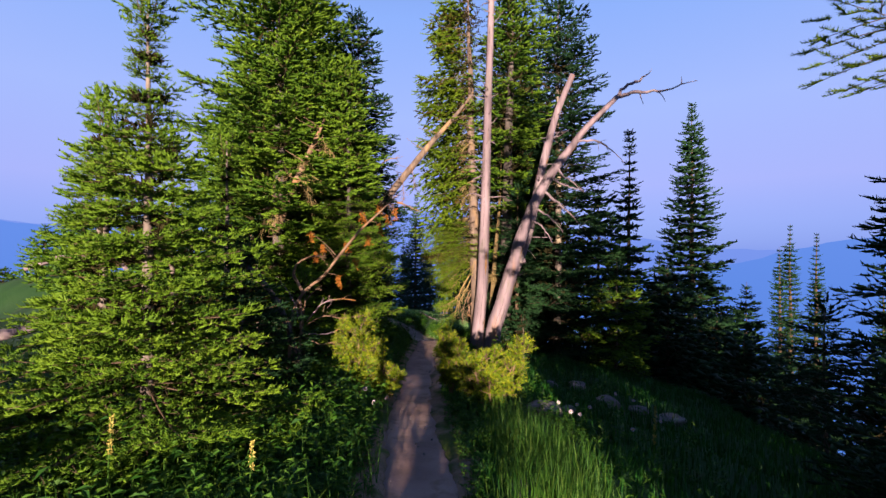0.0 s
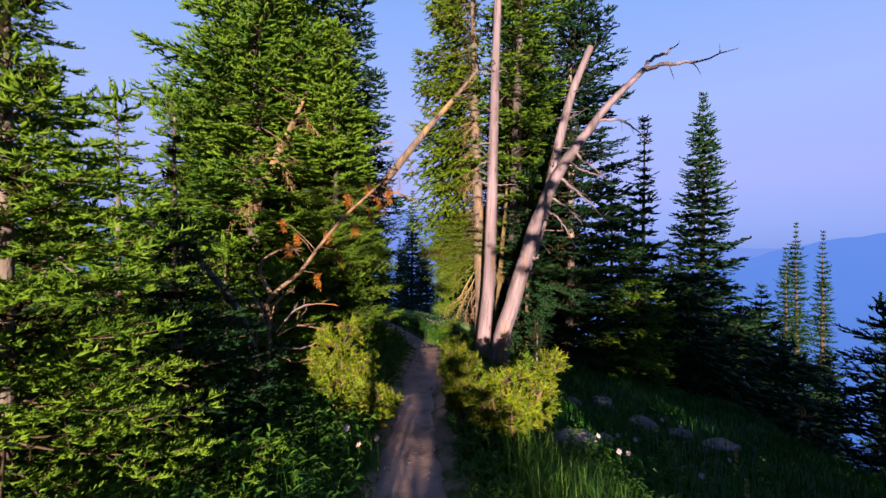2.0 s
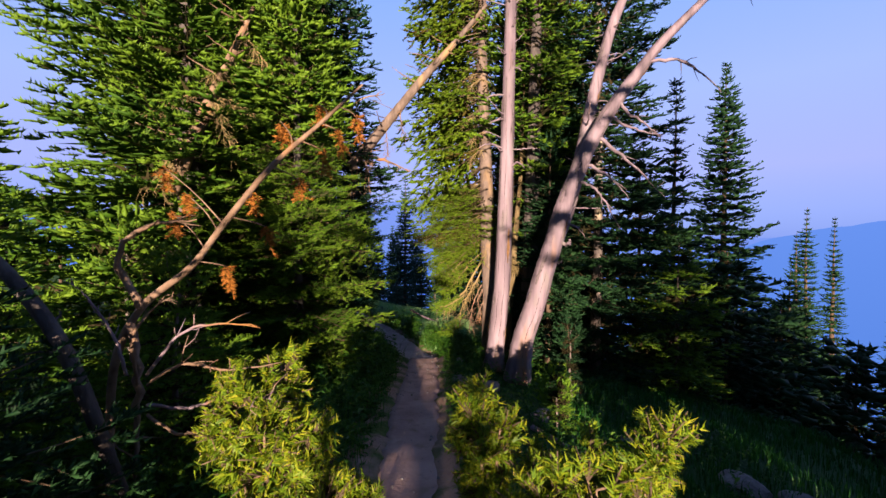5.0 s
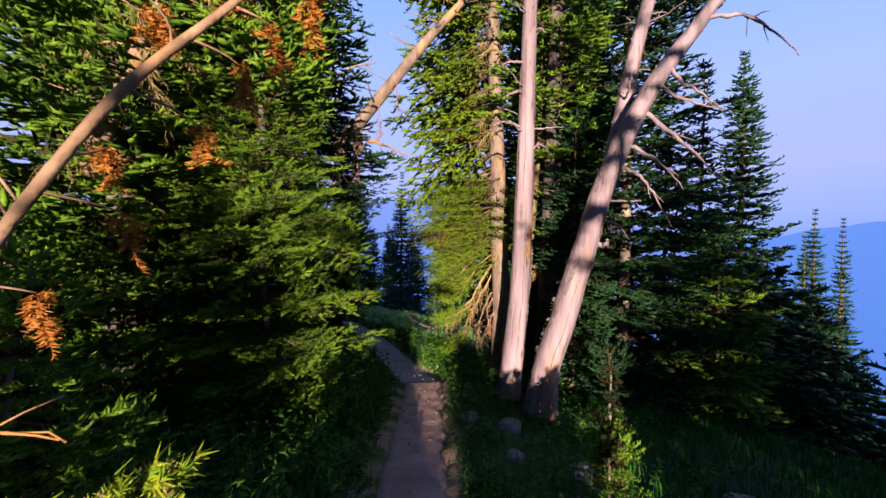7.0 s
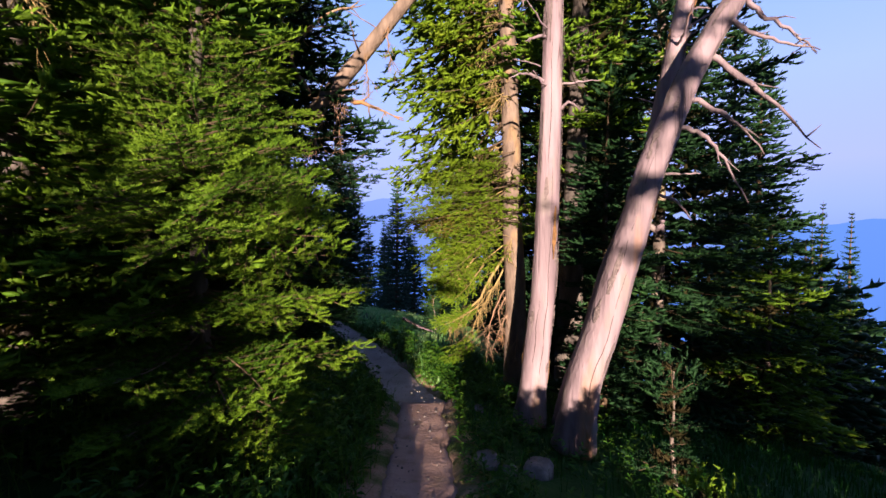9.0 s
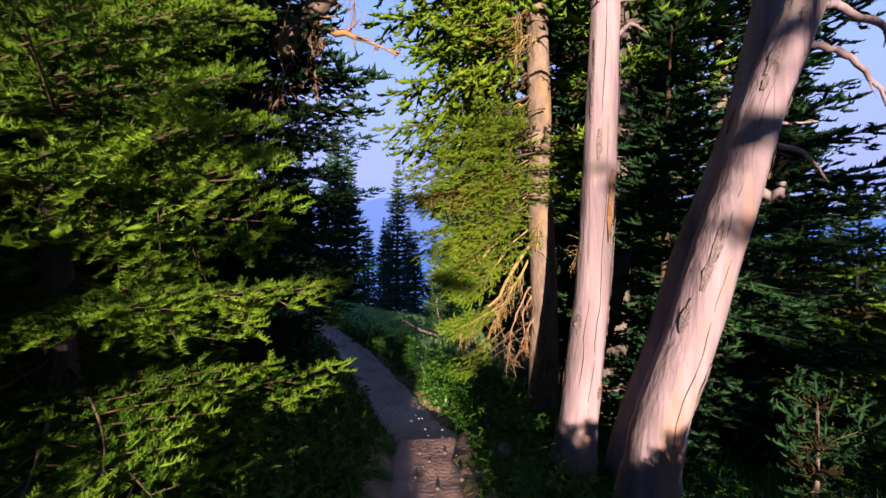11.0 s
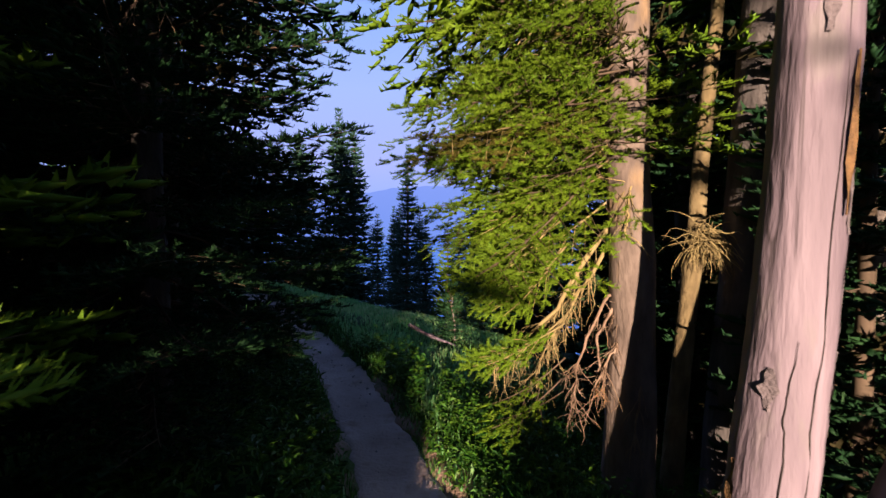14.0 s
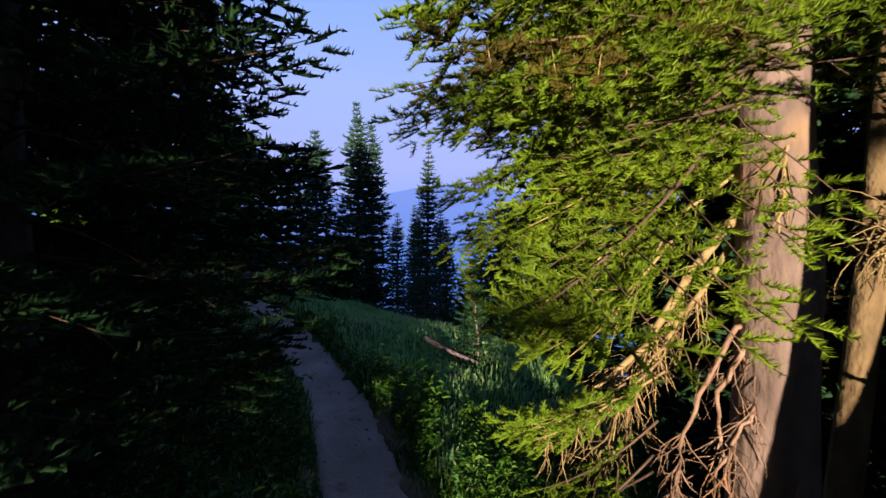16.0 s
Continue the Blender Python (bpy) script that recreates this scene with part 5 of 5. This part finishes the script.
def herbs(name, x, y, height, leaf, rng, mat, label, leaves=12):
    """Leafy plants: stems with folded lance-shaped leaves."""
    n = len(x)
    z = surface_z(x, y)
    h = height * rng.uniform(0.45, 1.2, n)
    k = leaves
    u = (np.arange(k)[None] + rng.uniform(0, 1, (n, k))) / k
    tilt = rng.normal(0, 0.22, (n, 2))
    base = np.stack([x[:, None] + tilt[:, :1] * u * h[:, None], y[:, None] + tilt[:, 1:] * u * h[:, None], z[:, None] + (0.1 + 0.9 * u) * h[:, None]], -1)
    a = rng.uniform(0, 2 * np.pi, (n, k))
    rise = rng.uniform(-0.35, 0.75, (n, k))
    d = unit(np.stack([np.cos(a), np.sin(a), rise], -1))
    s = np.stack([-np.sin(a), np.cos(a), rng.normal(0, 0.3, (n, k))], -1)
    L = (leaf * rng.uniform(0.6, 1.3, (n, k)) * (1.15 - 0.5 * u))[..., None]
    mid = base + d * L * 0.5 + np.array([0, 0, 1.0]) * L * 0.05
    fold = np.array([0, 0, 1.0]) * L * 0.07
    v = np.stack([base, mid - s * L * 0.17 + fold, base + d * L - fold, mid + s * L * 0.17 + fold], 2).reshape(-1, 3)
    i = np.arange(n * k)[:, None] * 4
    f = np.concatenate([i + [0, 2, 1], i + [0, 3, 2]], 0)
    return tagged(mesh_object(name, v, f, mat), label, "plants", kind="stuff")


rng = np.random.default_rng(31)
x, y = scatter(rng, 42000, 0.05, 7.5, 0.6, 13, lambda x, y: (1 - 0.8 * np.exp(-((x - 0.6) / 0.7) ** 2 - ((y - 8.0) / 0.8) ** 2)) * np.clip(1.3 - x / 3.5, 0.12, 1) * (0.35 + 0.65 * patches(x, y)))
grass("grass", x, y, 0.22, 0.007, rng, GRASS_SHADED, "green grass on the slope beside the trail")
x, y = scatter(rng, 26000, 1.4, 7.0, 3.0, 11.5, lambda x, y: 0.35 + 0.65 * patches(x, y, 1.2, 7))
grass("grass", x, y, 0.2, 0.012, rng, GRASS_SHADED, "soft grass on the shaded slope")
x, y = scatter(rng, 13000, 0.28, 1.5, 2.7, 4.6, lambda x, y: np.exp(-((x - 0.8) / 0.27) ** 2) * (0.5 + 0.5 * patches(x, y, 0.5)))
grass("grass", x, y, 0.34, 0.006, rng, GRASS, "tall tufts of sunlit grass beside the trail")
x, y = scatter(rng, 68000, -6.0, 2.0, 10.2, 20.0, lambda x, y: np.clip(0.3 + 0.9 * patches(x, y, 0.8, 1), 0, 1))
grass("grass", x, y, 0.11, 0.019, rng, GRASS_SKYLIT, "soft green grass covering the rise beyond")
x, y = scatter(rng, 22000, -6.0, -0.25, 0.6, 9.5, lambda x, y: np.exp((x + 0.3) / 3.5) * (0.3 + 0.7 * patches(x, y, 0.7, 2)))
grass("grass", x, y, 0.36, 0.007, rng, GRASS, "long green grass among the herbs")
def beside(n, lo, spread, y0, y1):
    """Places along both edges of the trail."""
    y = rng.uniform(y0, y1, n)
    return trail_x(y) + (lo + rng.exponential(spread, n)) * np.where(rng.random(n) < 0.5, -1, 1), y


x, y = beside(20000, 0.24, 0.16, 0.5, 17.0)
grass("grass", x, y, 0.09, 0.008, rng, GRASS, "short grass fringing the trail")
x, y = beside(1500, 0.33, 0.14, 0.8, 15.0)
herbs("undergrowth", x, y, 0.15, 0.055, rng, HERB, "small leafy plants at the trail edge", 10)
x, y = scatter(rng, 4200, -4.5, -0.3, 0.7, 8.5, lambda x, y: np.exp((x + 0.3) / 2.2) * (0.35 + 0.65 * patches(x, y, 0.5, 3)), 0.36)
herbs("undergrowth", x, y, 0.42, 0.09, rng, HERB, "leafy green herbs crowding the trail", 14)
x, y = scatter(rng, 2600, 0.0, 3.2, 3.2, 11, lambda x, y: (1 - 0.75 * np.exp(-((x - 0.55) / 0.6) ** 2 - ((y - 8.0) / 0.7) ** 2)) * np.exp(-np.maximum(x - 0.3, 0) / 1.1) * (0.35 + 0.65 * patches(x, y, 0.4, 4)), 0.34)
herbs("undergrowth", x, y, 0.24, 0.075, rng, HERB, "low leafy herbs along the trail edge", 12)
x, y = scatter(rng, 2400, -0.3, 1.8, 9.7, 12.5, lambda x, y: 0.35 + 0.65 * patches(x, y, 0.4, 5), 0.45)
herbs("undergrowth", x, y, 0.17, 0.07, rng, HERB, "broad-leaved herbs under the dead trunks", 10)
x, y = scatter(rng, 1500, -2.2, -0.5, 8.0, 13.0, lambda x, y: 0.3 + 0.7 * patches(x, y, 0.5, 6), 0.38)
herbs("undergrowth", x, y, 0.3, 0.08, rng, HERB, "dark leafy plants under the firs", 12)


# bushy young pines
def tuft_mesh(seed, mats, per=48, nlen=0.044):
    rng = np.random.default_rng(seed)
    k = 8
    st = np.zeros((k, 3)) + rng.normal(0, 0.012, (k, 3))
    wy = unit(np.array([1.0, 0, 0.15]) + rng.normal(0, 0.5, (k, 3)))
    ln = rng.uniform(0.05, 0.1, k)
    leaf = needles(st, wy, ln, per // 2, nlen, 0.0075, rng, 0.9)
    wood = Bag()
    for w, l in zip(wy, ln):
        add_tube(wood, [(-0.03, 0, 0), w * l], [0.005, 0.002], 4)
    return two_part_mesh("tuft", leaf, (np.concatenate(wood.v), np.concatenate(wood.f)), mats)


tufts = [tuft_mesh(500 + i, (NEEDLE_YOUNG, TWIG)) for i in range(4)]


def pine_bush(x, y, height, width, seed, stems, tips, label, lean=(0, 0)):
    rng = np.random.default_rng(seed)
    bush = empty("pine_bush", x, y, gz_at(x, y), label, "bush")
    for s in range(stems):
        a = s * 2 * np.pi / stems + rng.normal(0, 0.4)
        out = np.array([math.cos(a) * width * 0.5 * rng.uniform(0.5, 1) + lean[0] * height, math.sin(a) * width * 0.5 * rng.uniform(0.5, 1) + lean[1] * height, height * rng.uniform(0.6, 1.0)])
        line = spline([np.zeros(3) - [0, 0, 0.05], out * [0.45, 0.45, 0.3], out * [0.8, 0.8, 0.7], out], 14)
        bag = Bag()
        tips_here = []
        add_tube(bag, line, [0.016, 0.011, 0.004], 6, 0.04, rng)
        for j in range(tips):
            i = int(rng.integers(4, 14))
            q = line[i]
            d = unit(np.array([rng.normal(0, 0.8), rng.normal(0, 0.8), rng.uniform(0.1, 1.1)]))
            L = rng.uniform(0.08, 0.24) * width
            e = q + d * L
            add_tube(bag, spline([q, q + d * L * 0.6 + [0, 0, -0.015], e], 5), [0.006, 0.003], 4)
            w = unit(d + [0, 0, 0.5])
            ob = new("tuft", tufts[int(rng.integers(4))])
            tips_here.append(ob)
            ob.matrix_basis = placed(rng.uniform(0.85, 1.5), 1, math.atan2(w[1], w[0]), math.asin(max(-1, min(1, w[2]))), e, rng.uniform(0, 6))
        stem = bag.make("stem", DEADWOOD, True, bush)
        for ob in tips_here:
            ob.parent = stem
    return bush


pine_bush(0.55, 4.95, 0.72, 0.62, 1, 9, 15, "yellow-green bushy young pine beside the trail")
pine_bush(0.1, 5.3, 1.0, 0.24, 2, 4, 18, "upright young pine beside a wider bush")
pine_bush(-0.98, 5.15, 0.9, 0.42, 4, 6, 18, "bright green young pine under a dead branch")
pine_bush(-0.72, 5.3, 0.42, 0.42, 5, 4, 14, "low bright green young pine by the trail")
fir("fir_tree", 1.54, 8.38, gz_at(1.54, 8.38), 0.92, 0.3, 15, "near", 0.12, gap=0.12, thin=0.3, mat=NEEDLE_SHADED, label="knee-high yellow-green fir seedling on the slope", per=6)
fir("fir_tree", 1.0, 7.2, gz_at(1.0, 7.2), 0.5, 0.25, 16, "near", 0.06, gap=0.08, label="tiny fir seedling among the stones", per=5)
fir("fir_tree", -0.05, 14.8, gz_at(-0.05, 14.8), 0.75, 0.35, 17, "mid", 0.06, gap=0.1, mat=NEEDLE_SHADED, label="small dark fir seedling on the grassy rise", per=6)


# stones
def stone(x, y, sx, sy, sz, seed, label, sink=0.45, turn=0.0):
    bm = bmesh.new()
    bmesh.ops.create_icosphere(bm, subdivisions=3, radius=1.0)
    off = Vector((seed * 3.1, seed * 1.7, seed * 0.9))
    for v in bm.verts:
        c = v.co.copy()
        cut = 1 + 0.22 * noise.noise(c * 1.1 + off) + 0.10 * noise.noise(c * 2.7 + off) + 0.04 * noise.noise(c * 7 + off)
        c *= cut
        c.x, c.y, c.z = [math.copysign(abs(q) ** 0.8, q) for q in c]
        v.co = Vector((c.x * sx, c.y * sy, c.z * sz))
    me = bpy.data.meshes.new("stone")
    bm.to_mesh(me)
    bm.free()
    me.materials.append(ROCK)
    for p in me.polygons:
        p.use_smooth = seed % 2 == 0
    ob = new("stone", me)
    ob.matrix_basis = pose(x, y, gz_at(x, y) + sz * (1 - 2 * sink) * 0.6, 0, 0, turn)
    return tagged(ob, label, "stone", "stones beside the trail")


for i, (x, y, sx, sy, sz, label) in enumerate((
        (1.25, 5.5, 0.32, 0.22, 0.2, "large pale granite stone in the grass"), (1.62, 5.7, 0.15, 0.13, 0.09, "flat grey stone beside a larger one"), (2.5, 6.7, 0.28, 0.2, 0.12, "weathered flat stone on the slope"),
        (2.9, 6.6, 0.2, 0.16, 0.09, "half-buried grey stone on the slope"), (3.3, 6.4, 0.3, 0.2, 0.1, "weathered flat stone on the slope"), (0.53, 8.42, 0.19, 0.14, 0.13, "grey stone at the foot of the dead trunks"),
        (0.14, 8.35, 0.15, 0.12, 0.08, "small stone at the trail edge"), (0.3, 8.3, 0.08, 0.07, 0.06, "small stone at the trail edge"), (0.42, 7.6, 0.1, 0.13, 0.07, "grey stone in low herbs"),
        (0.95, 7.6, 0.24, 0.14, 0.08, "flat pale stone in low herbs"), (1.75, 7.3, 0.24, 0.16, 0.12, "angular grey stone on the slope"), (2.3, 7.6, 0.2, 0.2, 0.1, "half-buried grey stone on the slope"),
        (0.62, 3.15, 0.22, 0.16, 0.08, "flat brown stone under the grass"), (-0.62, 4.5, 0.06, 0.05, 0.04, "small dark stone at the trail edge"), (0.2, 9.4, 0.09, 0.07, 0.05, "small stone at the trail edge"))):
    stone(x, y, sx * 0.75, sy * 0.75, sz * 0.8, i + 1, label, turn=i * 47)


# fallen wood
def fallen(pts, r, seed, label, mat=SNAG):
    rng = np.random.default_rng(seed)
    bag = Bag()
    p0 = np.array(pts[0])
    add_tube(bag, spline(np.array(pts) - p0, 24), [r, r * 0.85, r * 0.5], 12, 0.03, rng, 0.03)
    ob = bag.make("fallen_log", mat, True)
    ob.location = p0
    return tagged(ob, label, "log")


fallen([(-6.2, 4.9, gz_at(-6.2, 4.9) + 0.03), (-5.0, 4.9, 0.62), (-4.3, 5.0, 0.78), (-3.95, 5.05, 0.74)], 0.07, 1, "bleached fallen log lying in the meadow")
fallen([(-6.6, 7.0, 1.3), (-6.0, 7.0, 1.46), (-5.2, 7.1, 1.4), (-4.4, 7.2, gz_at(-4.4, 7.2))], 0.05, 2, "bleached fallen trunk propped among young firs")
fallen([(-4.9, 17.2, gz_at(-4.9, 17.2) + 0.06), (-4.2, 17.5, gz_at(-4.2, 17.5) + 0.22), (-3.7, 17.7, gz_at(-3.7, 17.7) + 0.3)], 0.05, 3, "bleached fallen log at the top of the rise")
fallen([(-0.75, 14.3, gz_at(-0.75, 14.3) + 0.25), (-0.45, 14.45, gz_at(-0.45, 14.45) + 0.12), (-0.05, 14.3, gz_at(-0.05, 14.3) + 0.02)], 0.03, 4, "small bleached dead branch in the grass")
fallen([(0.75, 7.1, gz_at(0.75, 7.1) + 0.03), (0.95, 6.9, gz_at(0.95, 6.9) + 0.04), (1.2, 6.8, gz_at(1.2, 6.8) + 0.02)], 0.025, 5, "short bleached stick among stones")


# flowers
def aster(x, y, h, seed, label):
    rng = np.random.default_rng(seed)
    root = empty("aster", x, y, gz_at(x, y), label, "flower", "asters beside the trail")
    top = np.array([rng.normal(0, 0.03), rng.normal(0, 0.03), h])
    st, pe, ey = Bag(), Bag(), Bag()
    add_tube(st, spline([(0, 0, -0.02), top * 0.5 + [0.01, 0, 0], top], 6), [0.004, 0.002], 4)
    st.make("stem", HERB, True, root)
    face = unit(np.array([rng.normal(0, 0.3), -0.7, 0.7]))
    e1 = unit(np.cross(face, (1, 0, 0)))
    e2 = np.cross(face, e1)
    for k in range(14):
        a = k * 2 * np.pi / 14 + rng.normal(0, 0.08)
        d = e1 * math.cos(a) + e2 * math.sin(a)
        s = e2 * math.cos(a) - e1 * math.sin(a)
        L = 0.026 * rng.uniform(0.85, 1.1)
        pe.add([top + d * 0.005, top + d * L * 0.6 + s * 0.004 + face * 0.003, top + d * L, top + d * L * 0.6 - s * 0.004 + face * 0.003], [[0, 1, 2], [0, 2, 3]])
    pe.make("petals", PETAL, False, root)
    add_tube(ey, [top - face * 0.002, top + face * 0.006], [0.008, 0.005], 8)
    ey.make("flower_centre", FLOWER_EYE, True, root)


for i, (x, y, h) in enumerate(((-0.72, 4.15, 0.42), (-0.55, 4.3, 0.38), (-0.66, 4.22, 0.3), (1.35, 4.6, 0.34), (1.5, 4.75, 0.3), (1.25, 5.0, 0.3), (1.75, 5.2, 0.3), (2.2, 5.6, 0.35), (1.9, 4.5, 0.3), (2.6, 5.9, 0.3), (2.4, 4.9, 0.32), (1.6, 5.3, 0.25))):
    aster(x, y, h, 300 + i, "pale violet aster on a thin stem" if i < 3 else "white aster on a thin stem")


def flower_spike(x, y, h, seed):
    rng = np.random.default_rng(seed)
    root = empty("flower_spike", x, y, gz_at(x, y), "yellowish seed spike standing above the grass", "plant")
    st, sd = Bag(), Bag()
    add_tube(st, [(0, 0, -0.02), (0.01, 0, h * 0.6), (0.02, 0.01, h)], [0.005, 0.003], 5)
    st.make("stem", GRASS, True, root)
    k = 40
    u = rng.uniform(0.68, 1.0, k)
    p = np.stack([0.02 * u, 0.01 * u, u * h], -1)
    v, f = needles(p, unit(rng.normal(0, 0.4, (k, 3)) + [0, 0, 0.5]), np.full(k, 0.012), 6, 0.018, 0.008, rng)
    mesh_object("seed_head", v, f, SEED, False, root)


for i, (x, y, h) in enumerate(((-1.75, 2.3, 0.62), (-1.1, 2.5, 0.5), (-1.3, 1.75, 0.45), (2.05, 4.3, 0.6), (1.85, 3.9, 0.5))):
    flower_spike(x, y, h, 400 + i)

# pebbles and crumbs on the trail
rng = np.random.default_rng(8)
bag = Bag()
ico = np.array([(0, 0, 1), (0.9, 0, 0.1), (0, 0.9, 0), (-0.9, 0, 0.1), (0, -0.9, 0), (0, 0, -0.6)])
icof = np.array([(0, 1, 2), (0, 2, 3), (0, 3, 4), (0, 4, 1), (5, 2, 1), (5, 3, 2), (5, 4, 3), (5, 1, 4)])
for _ in range(500):
    y = rng.uniform(1.5, 17)
    side = rng.normal(0, 0.2)
    x = trail_x(y) + side
    r = 0.004 + 0.012 * rng.random() ** 3
    zz = float(ground_z(trail_x(y), y)) + 0.012 + 0.05 * min(1, abs(side) / 0.25) ** 3
    bag.add(ico * r * rng.uniform(0.6, 1.3, 3) + [x, y, zz], icof)
tagged(bag.make("gravel", ROCK), "small stones and crumbs on the trail", "gravel", kind="stuff")
